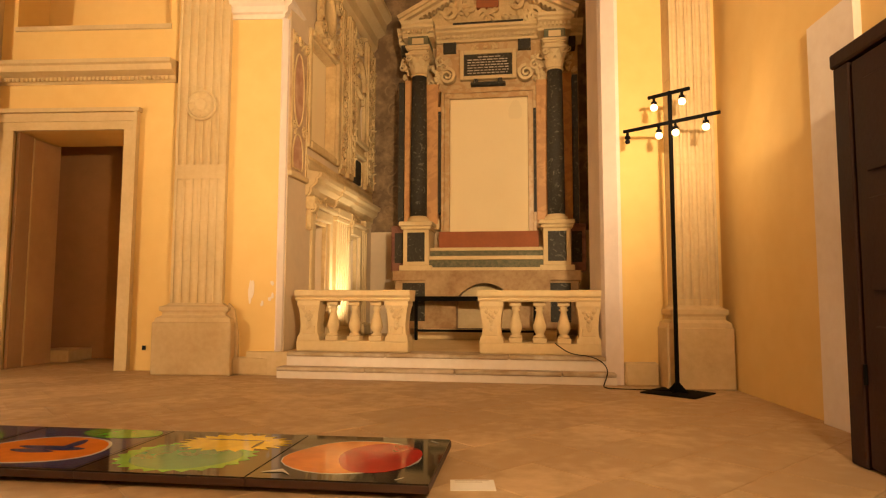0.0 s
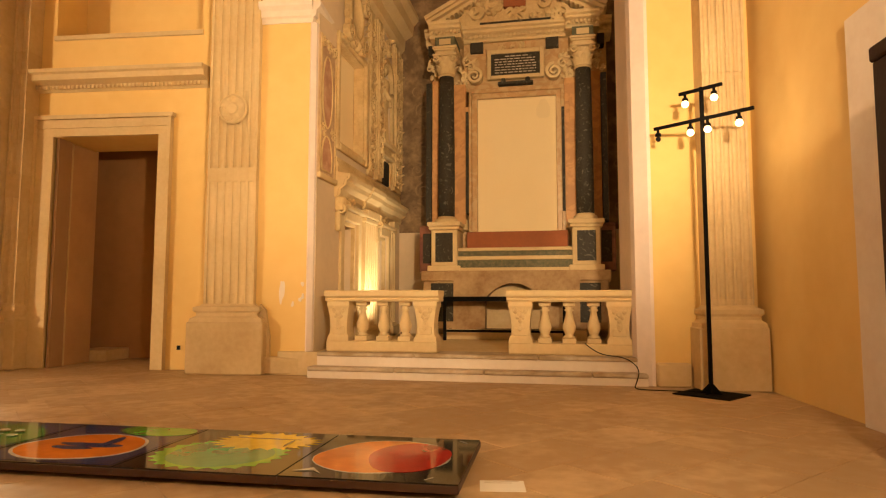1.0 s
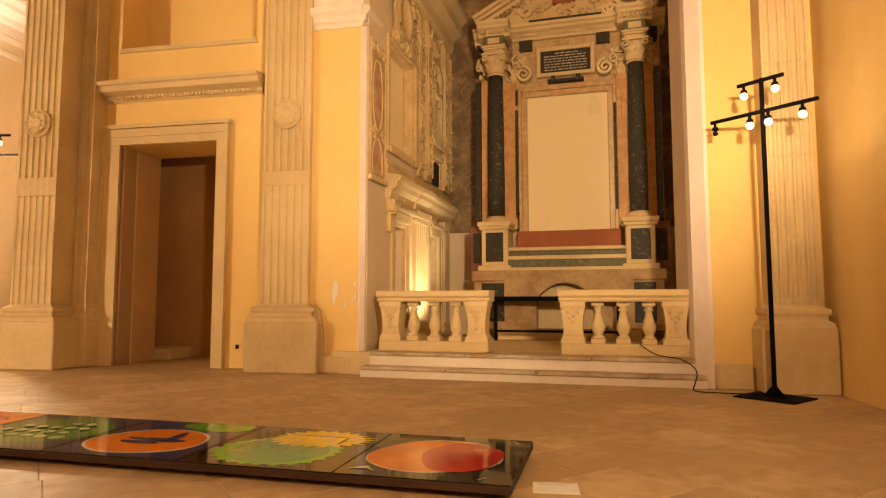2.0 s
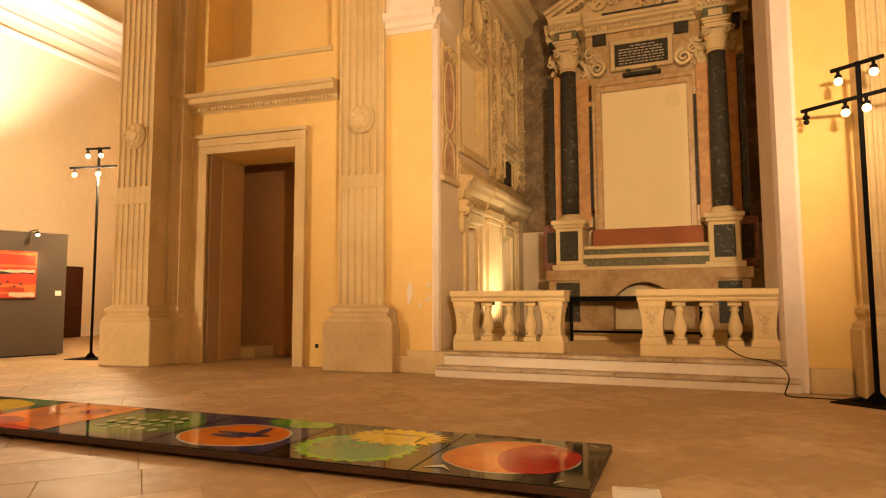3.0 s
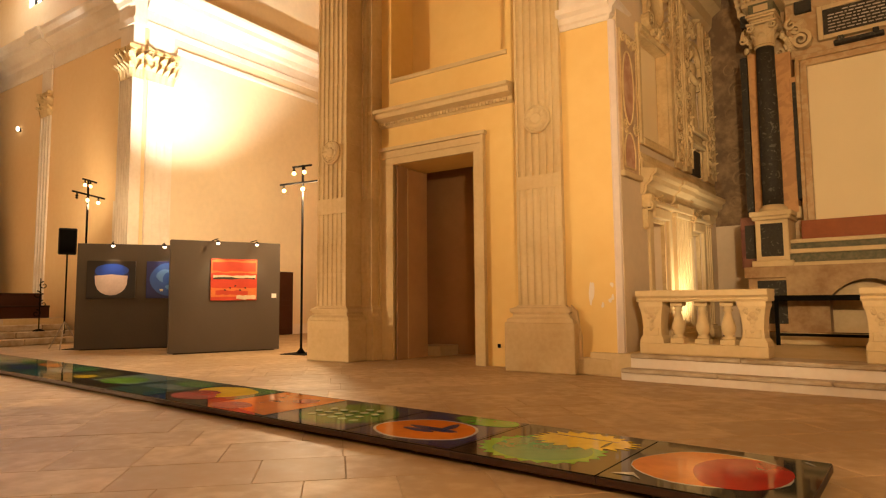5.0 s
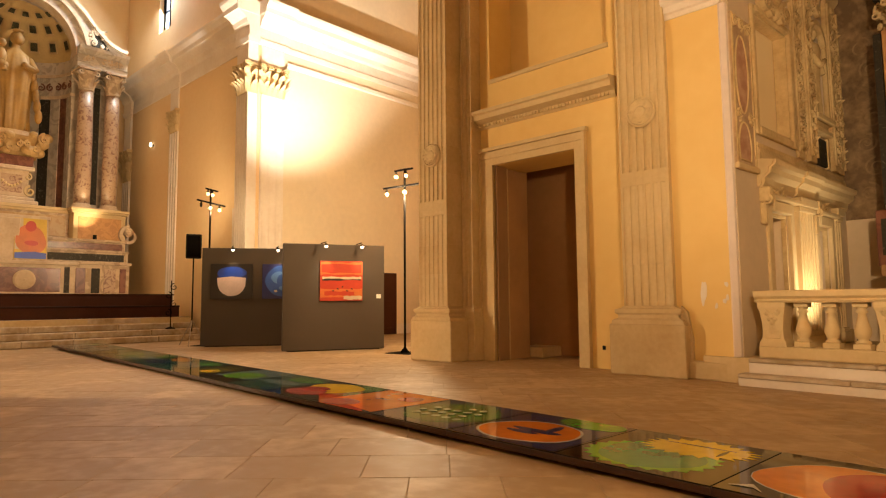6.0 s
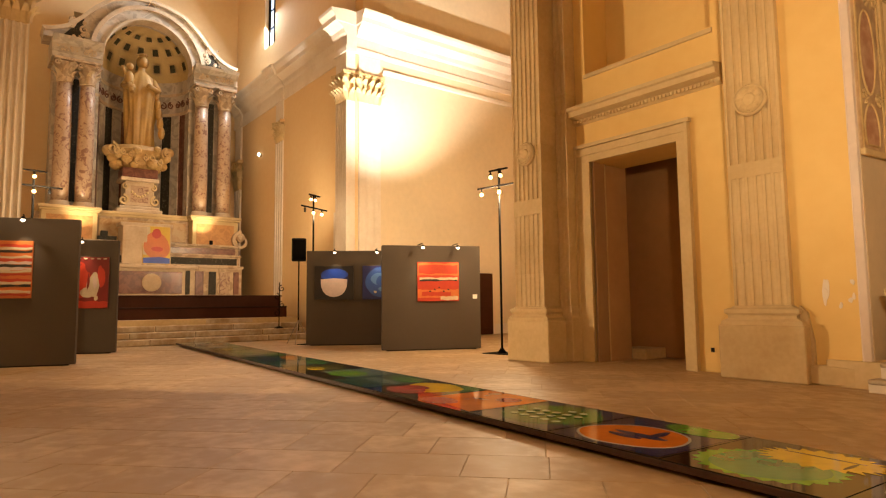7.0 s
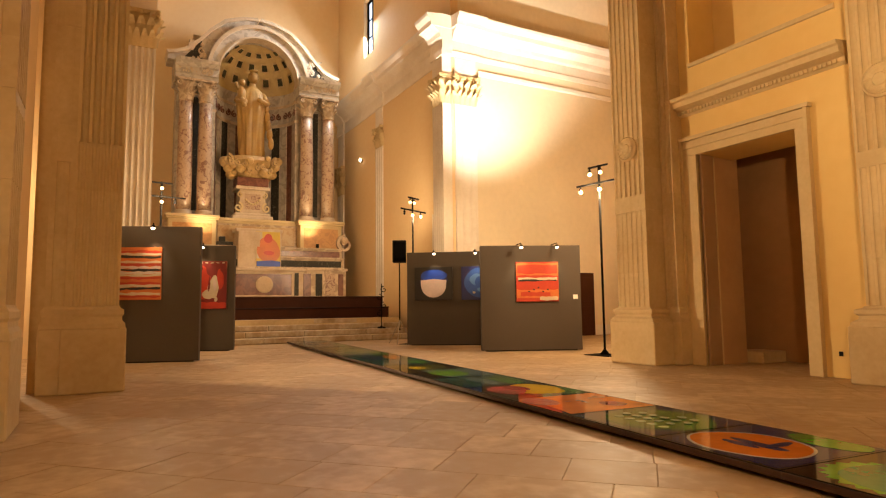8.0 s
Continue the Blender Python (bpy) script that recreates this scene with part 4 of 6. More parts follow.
part("tablet_bracket", boxes((-0.32, 0.34, -0.08, 0.05, 4.74, 4.80), (-0.26, -0.18, -0.1, 0.05, 4.78, 4.86), (0.2, 0.28, -0.1, 0.05, 4.78, 4.86), bevel=0.01), BLACKMARBLE, al)
E2 = [(0.02, 5.62), (0.04, 5.66), (0.06, 5.67), (0.07, 5.73), (0.16, 5.76), (0.17, 5.80), (0.22, 5.82), (0.23, 5.87), (0.0, 5.89)]
part("cornice", moulding(nb(), E2, -1.72, 1.78, pose(0, 0.0, 0), 0.4), PALE, al, "moulded cornice with dentils")
for cx in (-1.28, 1.25):
    part("cornice_break", moulding(nb(), [(o + 0.32, z) for o, z in E2], cx - 0.30, cx + 0.30), PALE, al)
dm = finish("dentil", boxes((-0.02, 0.02, -0.11, -0.03, 5.675, 5.73)), PALE)
for k in range(48):
    x = -1.66 + k * 0.072
    o = new("dentil", dm)
    o.parent = al
    o.location = (x, -0.34 if min(abs(x + 1.28), abs(x - 1.25)) < 0.27 else 0.0, 0)
part("dark_line", boxes((-0.65, 0.68, -0.15, 0.1, 5.90, 5.95)), BLACKMARBLE, al)
for s in (-1, 1):
    a, b = Vector((s * 1.62, 0, 5.92)), Vector((s * 0.30, 0, 6.62))
    bm = nb()
    d = (b - a).normalized()
    up = Vector((-d.z * s, 0, d.x * s))
    if up.z < 0:
        up = -up
    for y0, t0, t1 in ((-0.36, 0.10, 0.17), (-0.30, 0.04, 0.10), (-0.20, -0.02, 0.04)):
        pts = [a + up * t0, b + up * t0, b + up * t1, a + up * t1]
        lo = [bm.verts.new((p.x, y0, p.z)) for p in pts]
        hi = [bm.verts.new((p.x, 0.3, p.z)) for p in pts]
        for i in range(4):
            bm.faces.new((lo[i], lo[(i + 1) % 4], hi[(i + 1) % 4], hi[i]))
        bm.faces.new(lo)
        bm.faces.new(hi[::-1])
    for k in range(16):
        p = a.lerp(b, (k + 0.5) / 16) + up * -0.05
        box(bm, p.x - 0.02, p.x + 0.02, -0.24, 0.0, p.z - 0.02, p.z + 0.03)
    part("raking_cornice", bm, PALE, al, "sloping pediment cornice")
part("tympanum", ornament(prism(nb(), [(-1.45, 5.90), (1.48, 5.90), (0.3, 6.6), (-0.3, 6.6)], -0.1, 0.1, pose(0, 0.05, 0, 90)), -0.95, 0.95, 5.98, 6.4, -0.08, 51, 0.14, None, 48), STUCCO, al, "scrolled pediment relief")
part("pediment_panel", boxes((-0.2, 0.22, -0.16, 0, 6.22, 6.5), bevel=0.01), REDMARBLE, al)

# Painted scrolls on the back wall beside the altar.
for u0, u1, seed in ((-2.0, -1.45, 61), (2.15, 2.4, 62)):
    bm = nb()
    for k in range(7):
        z = 2.8 + k * 0.42
        scroll(bm, ((u0 + u1) / 2 + (0.06 if k % 2 else -0.06), 4.79, z), 0.17 if u1 - u0 > 0.4 else 0.10, None, 1.7, 0.035, 0.012, 1 if k % 2 else -1)
    tagged(part("wall_scrolls", bm, FRESCO_LIGHT, None, "", False, CH), "faded painted scrolls on the chapel's back wall", "fresco", "painted scrolls", "structure")


# ---- balustrade ----
def balustrade(u0, u1, posts, label):
    ob = thing("balustrade", ch(0, 0.5, 0.31), label, "balustrade", "altar rail")
    part("base_rail", boxes((u0 + 0.02, u1 - 0.02, -0.15, 0.15, 0, 0.14), bevel=0.012), PALE, ob)
    part("handrail", moulding(moulding(nb(), [(0.15, 0.655), (0.17, 0.68), (0.15, 0.70), (0.19, 0.73), (0.20, 0.79), (0.18, 0.80)], u0, u1), [(0.15, 0.655), (0.17, 0.68), (0.15, 0.70), (0.19, 0.73), (0.20, 0.79), (0.18, 0.80)], u0, u1, Matrix.Diagonal((1, -1, 1, 1))), PALE, ob, "moulded stone handrail")
    for cx in posts:
        bm, rings = nb(), []
        for hw, hd, z in ((0.150, 0.150, 0.14), (0.145, 0.145, 0.19), (0.120, 0.130, 0.23), (0.112, 0.125, 0.34), (0.122, 0.13, 0.46), (0.138, 0.14, 0.56), (0.152, 0.155, 0.60), (0.152, 0.155, 0.655)):
            rings.append([bm.verts.new((cx + sx * hw, sy * hd, z)) for sx, sy in ((-1, -1), (1, -1), (1, 1), (-1, 1))])
        for lo, hi in zip(rings, rings[1:]):
            for k in range(4):
                bm.faces.new((lo[k], lo[(k + 1) % 4], hi[(k + 1) % 4], hi[k]))
        bm.faces.new(rings[0][::-1])
        bm.faces.new(rings[-1])
        p = part("post", bm, PALE, ob, "tapered post with carved relief")
        for dx, dz, r in ((0, 0.5, 0.045), (-0.06, 0.53, 0.032), (0.06, 0.53, 0.032), (0, 0.42, 0.032), (-0.035, 0.46, 0.028), (0.035, 0.46, 0.028), (0, 0.36, 0.02)):
            part("carved_bud", ball(nb(), (cx + dx, -0.133, dz), r, 1, 0.6, 1, 1), STONE, p)
        for q in (-1, 1):
            part("carved_scroll", scroll(nb(), (cx + q * 0.075, -0.142, 0.555), 0.032, None, 1.3, 0.016, 0.03, q), STONE, p)
        part("carved_leaf", leaf(nb(), (cx, -0.128, 0.40), (0, -1, 0), (0, 0, -1), 0.07, 0.12), STONE, p)
        part("bracket", boxes((cx - 0.085, cx + 0.085, -0.14, -0.118, 0.23, 0.33), bevel=0.008), PALE, p)
    a, b = posts
    for k in range(3):
        cx = a + (b - a) * (k + 1) / 4
        bl = part("baluster", lathe(nb(), [(0.070, 0.20), (0.078, 0.22), (0.048, 0.24), (0.060, 0.265), (0.082, 0.32), (0.079, 0.36), (0.054, 0.45), (0.036, 0.53), (0.062, 0.55), (0.040, 0.57), (0.060, 0.60)], pose(cx, 0, 0), 18), PALE, ob, "turned vase baluster", True)
        part("foot_block", boxes((cx - 0.085, cx + 0.085, -0.085, 0.085, 0.14, 0.20), bevel=0.006), PALE, bl)
        part("top_block", boxes((cx - 0.075, cx + 0.075, -0.075, 0.075, 0.60, 0.655), bevel=0.006), PALE, bl)
    return ob


balustrade(-1.98, -0.44, (-1.80, -0.62), "carved stone altar rail section with turned balusters")
balustrade(0.43, 1.99, (0.60, 1.80), "carved stone altar rail section with turned balusters")

# Black table frame before the altar.
tb = thing("side_table", ch(0.05, 3.2, 0.30), "long low black metal table before the altar", "table")
part("tabletop", boxes((-0.95, 1.15, -0.3, 0.3, 0.66, 0.74), bevel=0.008), METAL, tb)
for x in (-0.90, 1.10):
    for y in (-0.27, 0.27):
        part("leg", boxes((x - 0.025, x + 0.025, y - 0.025, y + 0.025, 0, 0.66)), METAL, tb)
part("stretcher", boxes((-0.9, 1.1, 0.255, 0.285, 0.14, 0.18)), METAL, tb)
part("stretcher", boxes((-0.9, 1.1, -0.285, -0.255, 0.14, 0.18)), METAL, tb)

# Uplight hidden behind the rail, which makes the stucco glow.
ul = thing("floor_uplight", ch(-1.38, 2.3, 0.30), "small black floor uplight behind the rail", "lamp")
part("housing", lathe(nb(), [(0.07, 0), (0.08, 0.02), (0.06, 0.05), (0.07, 0.14), (0.075, 0.16)], None, 16), METAL, ul)
part("lens", lathe(nb(), [(0.055, 0.161), (0.055, 0.166)], None, 16), SMALLBULB, ul)
lamp("uplight_beam", "SPOT", ch(-1.40, 2.3, 0.52).translation, UPLIGHT, HALOGEN, 0.04, ch(-2.16, 2.62, 1.7).translation, 100, 1.0)

# ---- lamp stands ----
def lamp_stand(m, height, label, watts, lit=((1, -0.17), (1, 0.15), (0, -0.12), (0, 0.07), (0, 0.40)), dark=((0, -0.50),), lean=0.0, aim=None, cone=75, spill=0.10):
    ob = thing("lamp_stand", m, label, "lamp stand", "track light stands")
    part("base_plate", boxes((-0.30, 0.30, -0.26, 0.26, 0, 0.014), bevel=0.004), METAL, ob)
    bm = nb()
    for a in range(4):
        c, s = math.cos(a * math.pi / 2), math.sin(a * math.pi / 2)
        prism(bm, [(0.02, 0.014), (0.12, 0.014), (0.02, 0.12)], -0.006, 0.006, pose(0, 0, 0, 0, 0, 90 * a) @ pose(0, 0, 0, 90))
    part("foot_gusset", bm, METAL, ob)
    part("pole", tube(nb(), (0, 0, 0.01), (lean, 0, height), 0.023), METAL, ob)
    bars = {0: (height - 0.36, 0.55), 1: (height - 0.03, 0.24)}
    for z, half in bars.values():
        part("track_bar", boxes((lean - half, lean + half, -0.045, -0.015, z - 0.018, z + 0.018), bevel=0.004), METAL, ob)
    for row, x in lit + dark:
        z = bars[row][0] - 0.02
        on = (row, x) in lit
        hd = part("lamp_head", lathe(nb(), [(0.016, z), (0.016, z - 0.035), (0.03, z - 0.04), (0.034, z - 0.07)], pose(lean + x, -0.03, 0), 12), METAL, ob)
        part("bulb", ball(nb(), (lean + x, -0.03, z - 0.105), 0.040 if on else 0.03, sub=2), BULB if on else PLASTIC, hd, "glowing halogen bulb" if on else "unlit bulb", True)
    if aim:
        lamp("head_beam", "SPOT", m @ Vector((lean + 0.02, -0.08, height - 0.62)), watts, WARM, 0.14, aim, cone, 0.7)
        lamp("stand_light", "POINT", m @ Vector((lean + 0.24, -0.06, height - 0.62)), watts * spill, WARM, 0.09)
        return ob
    for row in (0, 1):
        z = bars[row][0] - 0.19
        lamp("stand_light", "POINT", m @ Vector((lean + (0.24 if row == 0 else -0.01), -0.34, z - 0.10)), watts * (0.6 if row == 0 else 0.4), WARM, 0.09)
    return ob


lamp_stand(pose(2.12, 6.80, 0, 0, 0, -42), 3.30, "black steel track light stand with lit bulbs before the pier", STAND_A)
lamp_stand(pose(-9.05, 8.45, 0, 0, 0, 8), 3.72, "black steel track light stand beside the crossing pier", STAND_B, ((1, -0.2), (1, 0.06), (0, -0.45), (0, 0.02)), (), aim=(-15.0, 10.6, 6.6), cone=116, spill=0.30)
lamp_stand(pose(-14.55, 7.02, 0, 0, 0, 118), 3.85, "black steel track light stand behind the display walls", STAND_C, ((1, -0.15), (1, 0.03), (0, -0.05), (0, 0.32)), ((0, -0.4),), aim=(-23.5, 5.6, 6.4), cone=104, spill=0.03)
lamp_stand(pose(-15.9, 1.05, 0, 0, 0, 100), 4.0, "black steel track light stand near the south arch", STAND_D, ((1, 0.0), (0, 0.0)), ((0, 0.3),))
# Two unseen stands added on the south side to light door wall and chapel.
lamp_stand(pose(-13.3, -2.3, 0, 0, 0, 130), 3.9, "added unseen black steel track light stand in the south transept", ADDED_STAND_S, aim=(-5.2, 8.2, 2.7), cone=72)
lamp_stand(pose(1.45, -0.5, 0, 0, 0, 180), 3.6, "added unseen black steel track light stand by the south wall", ADDED_STAND_R, aim=(-0.9, 11.0, 4.9), cone=64, spill=0.21)
# Floodlight on the floor behind the display walls, turned up at the transept wall.
fl = thing("floodlight", pose(-11.2, 8.25, 0, 0, 0, 60), "black floodlight standing on the floor behind the display walls", "lamp")
part("foot", boxes((-0.22, 0.22, -0.16, 0.16, 0, 0.02), bevel=0.005), METAL, fl)
part("post", tube(nb(), (0, 0, 0.02), (0, 0, 1.45), 0.022), METAL, fl)
part("yoke", boxes((-0.17, -0.155, -0.02, 0.02, 1.45, 1.72), (0.155, 0.17, -0.02, 0.02, 1.45, 1.72), (-0.17, 0.17, -0.02, 0.02, 1.44, 1.46)), METAL, fl)
part("head", box(nb(), -0.15, 0.15, -0.09, 0.09, 1.55, 1.74, 0.02), METAL, fl)
part("lens", boxes((-0.13, 0.13, -0.07, 0.07, 1.741, 1.746)), SMALLBULB, fl)
lamp("flood_beam", "SPOT", (-11.2, 8.25, 1.85), FLOOD, (1.0, 0.90, 0.76), 0.1, (-15.0, 10.3, 11.0), 66, 1.0)

# Cable from the stand to the chapel steps.
cv = bpy.data.curves.new("power_cable", "CURVE")
cv.dimensions, cv.bevel_depth, cv.bevel_resolution = "3D", 0.006, 2
sp = cv.splines.new("NURBS")
route = [(2.10, 6.80, 0.03), (1.95, 6.95, 0.012), (1.6, 7.0, 0.012), (1.38, 7.05, 0.012), (1.45, 7.25, 0.05), (1.52, 7.36, 0.2), (1.38, 7.50, 0.32), (1.12, 7.55, 0.335), (0.98, 7.62, 0.42), (0.94, 7.70, 0.46)]
sp.points.add(len(route) - 1)
for q, p in zip(sp.points, route):
    q.co = (*p, 1)
sp.use_endpoint_u, sp.order_u = True, 3
cable = new("power_cable", cv)
cv.materials.append(METAL)
tagged(cable, "black power cable trailing over the chapel steps", "cable")

# ---- the wooden vestibule at the facade ----
setting("door_surround", boxes((2.80, 2.862, 4.62, 5.26, 0, 3.3)), WHITE, "white painted surround of the entrance", "door frame")
vs = thing("vestibule", pose(0, 0, 0), "dark stained wooden entrance vestibule with panelled door", "vestibule")
part("corner_post", boxes((2.29, 2.86, 3.86, 4.02, 0, 2.48), bevel=0.01), WOOD, vs)
part("side", boxes((2.33, 2.86, -0.7, 3.86, 0, 2.48)), WOOD, vs)
part("head_rail", boxes((2.275, 2.86, -0.7, 4.03, 2.48, 2.58), bevel=0.012), WOOD, vs)
for y0 in (3.05, 2.2, 1.35, 0.5):
    dr = part("door_leaf", boxes((2.295, 2.328, y0, y0 + 0.78, 0.02, 2.46), bevel=0.006), WOOD, vs)
    for z0, z1 in ((0.2, 0.85), (1.05, 1.6), (1.75, 2.32)):
        part("panel", boxes((2.28, 2.294, y0 + 0.12, y0 + 0.66, z0, z1), bevel=0.008), WOOD, dr)
    part("door_handle", ball(tube(nb(), (2.29, y0 + 0.08, 1.02), (2.24, y0 + 0.08, 1.02), 0.012), (2.235, y0 + 0.08, 1.02), 0.03), METAL, dr, "dark metal door knob")
    part("hinge", tube(nb(), (2.285, y0 + 0.775, 0.5), (2.285, y0 + 0.775, 0.62), 0.012), METAL, dr)

# ---- the strip of glazed paintings on the floor ----
MAT = pose(-0.245, 3.12, 0, 0, 0, 176.1)
GB = mat("black_glazed_board", (0.010, 0.011, 0.009), 0.05, var=0.2, big=3, fine=12, bump=0.0, spec=0.5)
col = lambda n, c: mat("glazed_" + n, c, 0.06, var=0.24, big=3.5, fine=16, bump=0.0, spec=0.5, second=tuple(v * 0.55 for v in c))
G_RED, G_ORANGE, G_YELLOW = col("red", (0.52, 0.025, 0.012)), col("orange", (0.82, 0.24, 0.025)), col("yellow", (0.88, 0.62, 0.03))
G_GREEN, G_LEAF, G_BLUE, G_SKY = col("green", (0.06, 0.30, 0.06)), col("leaf", (0.18, 0.50, 0.05)), col("blue", (0.015, 0.04, 0.16)), col("sky", (0.16, 0.26, 0.30))
G_MINT = col("mint", (0.10, 0.34, 0.13))
G_WHITE, G_PINK, G_TEAL, G_OLIVE = col("white", (0.66, 0.62, 0.48)), col("pink", (0.62, 0.10, 0.12)), col("teal", (0.03, 0.12, 0.11)), col("olive", (0.10, 0.12, 0.04))


def clip_in(pts, w, h, e=0.02):
    return [(min(max(x, e), w - e), min(max(y, -h + e), -e)) for x, y in pts]


DESIGN = {
    0: [(G_WHITE, blob(0.55, -0.52, 0.43, 0.40, seed=2)), (G_ORANGE, blob(0.56, -0.52, 0.415, 0.385, seed=2)), (G_RED, blob(0.385, -0.52, 0.245, 0.365, seed=3)), (G_WHITE, [(0.07, -0.93), (0.085, -0.93), (0.14, -0.99), (0.125, -0.99)]), (G_WHITE, [(0.15, -0.10), (0.16, -0.10), (0.20, -0.05), (0.19, -0.05)]), (G_WHITE, [(0.88, -0.18), (0.98, -0.10), (0.86, -0.12), (0.80, -0.07)])],
    1: [(G_LEAF, blob(0.56, -0.40, 0.41, 0.37, 48, 0.03, 4, 48, 0.06)), (G_MINT, blob(0.56, -0.40, 0.35, 0.31, seed=5)), (G_YELLOW, blob(0.42, -0.76, 0.36, 0.22, 44, 0.03, 6, 44, 0.13)), (G_OLIVE, blob(0.44, -0.83, 0.24, 0.012, seed=7)), (G_OLIVE, blob(0.24, -0.72, 0.014, 0.10, seed=71))],
    2: [(G_BLUE, [(0.03, -0.03), (0.99, -0.03), (0.99, -1.03), (0.03, -1.03)]), (G_WHITE, blob(0.55, -0.42, 0.42, 0.37, seed=8)), (G_ORANGE, blob(0.55, -0.42, 0.40, 0.345, seed=8)), (G_LEAF, blob(0.32, -0.92, 0.30, 0.15, seed=9)), (G_BLUE, blob(0.50, -0.45, 0.24, 0.05, 24, 0.1, 10)), (G_BLUE, blob(0.58, -0.36, 0.15, 0.04, 24, 0.1, 11)), (G_BLUE, blob(0.42, -0.55, 0.04, 0.14, 24, 0.1, 12))],
    3: [(G_BLUE, [(0.03, -0.03), (0.99, -0.03), (0.99, -1.03), (0.03, -1.03)]), (G_GREEN, blob(0.50, -0.54, 0.46, 0.44, seed=13))] + [(G_WHITE, blob(0.24 + 0.13 * (k % 5) + 0.06 * ((k // 5) % 2), -0.34 - 0.13 * (k // 5), 0.042, 0.038, 10, 0.1, 20 + k)) for k in range(17)],
    4: [(G_ORANGE, [(0.03, -0.05), (0.99, -0.2), (0.99, -1.03), (0.03, -1.03)]), (G_SKY, blob(0.75, -0.2, 0.24, 0.16, seed=14)), (G_PINK, blob(0.3, -0.75, 0.14, 0.12, seed=15))],
    5: [(G_GREEN, [(0.03, -0.4), (0.6, -0.4), (0.6, -1.03), (0.03, -1.03)]), (G_YELLOW, blob(0.55, -0.66, 0.40, 0.33, 28, 0.08, 16)), (G_PINK, blob(0.6, -0.32, 0.32, 0.2, seed=17)), (G_RED, blob(0.68, -0.5, 0.2, 0.14, seed=18))],
    6: [(G_TEAL, [(0.03, -0.03), (0.99, -0.03), (0.99, -1.03), (0.03, -1.03)]), (G_SKY, blob(0.5, -0.5, 0.4, 0.12, seed=19)), (G_GREEN, blob(0.4, -0.8, 0.34, 0.14, seed=20))],
    7: [(G_TEAL, [(0.03, -0.03), (0.99, -0.03), (0.99, -1.03), (0.03, -1.03)]), (G_ORANGE, blob(0.5, -0.75, 0.34, 0.14, seed=21)), (G_BLUE, blob(0.5, -0.35, 0.4, 0.16, seed=22))],
    8: [(G_SKY, [(0.03, -0.3), (0.99, -0.3), (0.99, -1.03), (0.03, -1.03)]), (G_LEAF, blob(0.5, -0.5, 0.36, 0.25, seed=23))],
    9: [(G_OLIVE, blob(0.5, -0.5, 0.42, 0.4, seed=24)), (G_YELLOW, blob(0.4, -0.4, 0.2, 0.14, seed=25))],
}
WORDS = ["orange and red disc on black", "yellow sun over green leaf", "orange oval with dark blue marks", "green disc with white dots", "orange field with blue patch", "yellow, pink and green shapes", "teal field with pale band", "teal, orange and blue forms", "pale blue and green forms", "olive disc with yellow patch"]
for k in range(17):
    w, h = 0.95, 0.99
    fp = thing("floor_painting", MAT @ pose(k * 0.960, 0, 0), "glazed square floor painting, " + WORDS[k if k < 7 else (7, 6, 8, 9, 6)[k % 5]], "painting", "paintings laid in a strip on the floor")
    part("batten", boxes((0.05, 0.90, -0.30, -0.12, 0, 0.035), (0.05, 0.90, -0.90, -0.72, 0, 0.035)), METAL, fp)
    part("board", boxes((0, w + 0.008, -h, 0, 0.035, 0.075), bevel=0.003), EDGEWOOD, fp, "brown edged board")
    part("glass_top", boxes((0.004, w + 0.004, -h + 0.004, -0.004, 0.075, 0.083)), GB, fp, "black glossy ground")
    for j, (c, pts) in enumerate(DESIGN[k if k < 7 else (7, 6, 8, 9, 6)[k % 5]]):
        part("colour_field", prism(nb(), clip_in([(x * 0.93, y * 0.935) for x, y in pts], w, h), 0.0832 + 0.0006 * j, 0.0838 + 0.0006 * j), c, fp)
cd = thing("label_card", pose(-0.03, 3.46, 0, 0, 0, 3), "small white caption card on the floor", "card")
part("sheet", boxes((-0.125, 0.115, -0.15, 0.04, 0.0, 0.003)), PAPER, cd)
part("writing_line", boxes((-0.10, 0.09, 0.02, 0.028, 0.003, 0.0035), (-0.10, 0.05, -0.01, -0.002, 0.003, 0.0035)), GREYMARBLE, cd)

# ---- display walls with paintings ----
def display(a, b, h, label, spots=2):
    a, b = Vector((*a, 0)), Vector((*b, 0))
    d = b - a
    m = Matrix.Translation(a) @ Matrix.Rotation(math.atan2(d.y, d.x), 4, "Z")
    L = d.length
    ob = thing("display_wall", m, label, "display panel", "display walls")
    part("panel", boxes((0, L, 0, 0.14, 0.02, h), bevel=0.006), GREY, ob)
    part("foot", boxes((0.1, L - 0.1, 0.03, 0.11, 0, 0.02)), METAL, ob)
    for x in spots:
        hd = part("spot_arm", tube(nb(), (x - 0.06, 0.05, h + 0.015), (x, -0.20, h + 0.03), 0.011), METAL, ob)
        part("spot_head", lathe(nb(), [(0.018, 0.06), (0.03, 0.05), (0.042, 0.0)], pose(x, -0.22, h - 0.06, -20), 12), METAL, ob)
        part("spot_lens", ball(nb(), (x, -0.225, h - 0.065), 0.036, 1, 1, 0.7), SMALLBULB, ob, "lit spot lens", True)
        lamp("spot_beam", "SPOT", m @ Vector((x, -0.24, h - 0.12)), SPOTW, HALOGEN, 0.03, m @ Vector((x, 0.0, h - 0.9)), 70, 0.9)
    return m


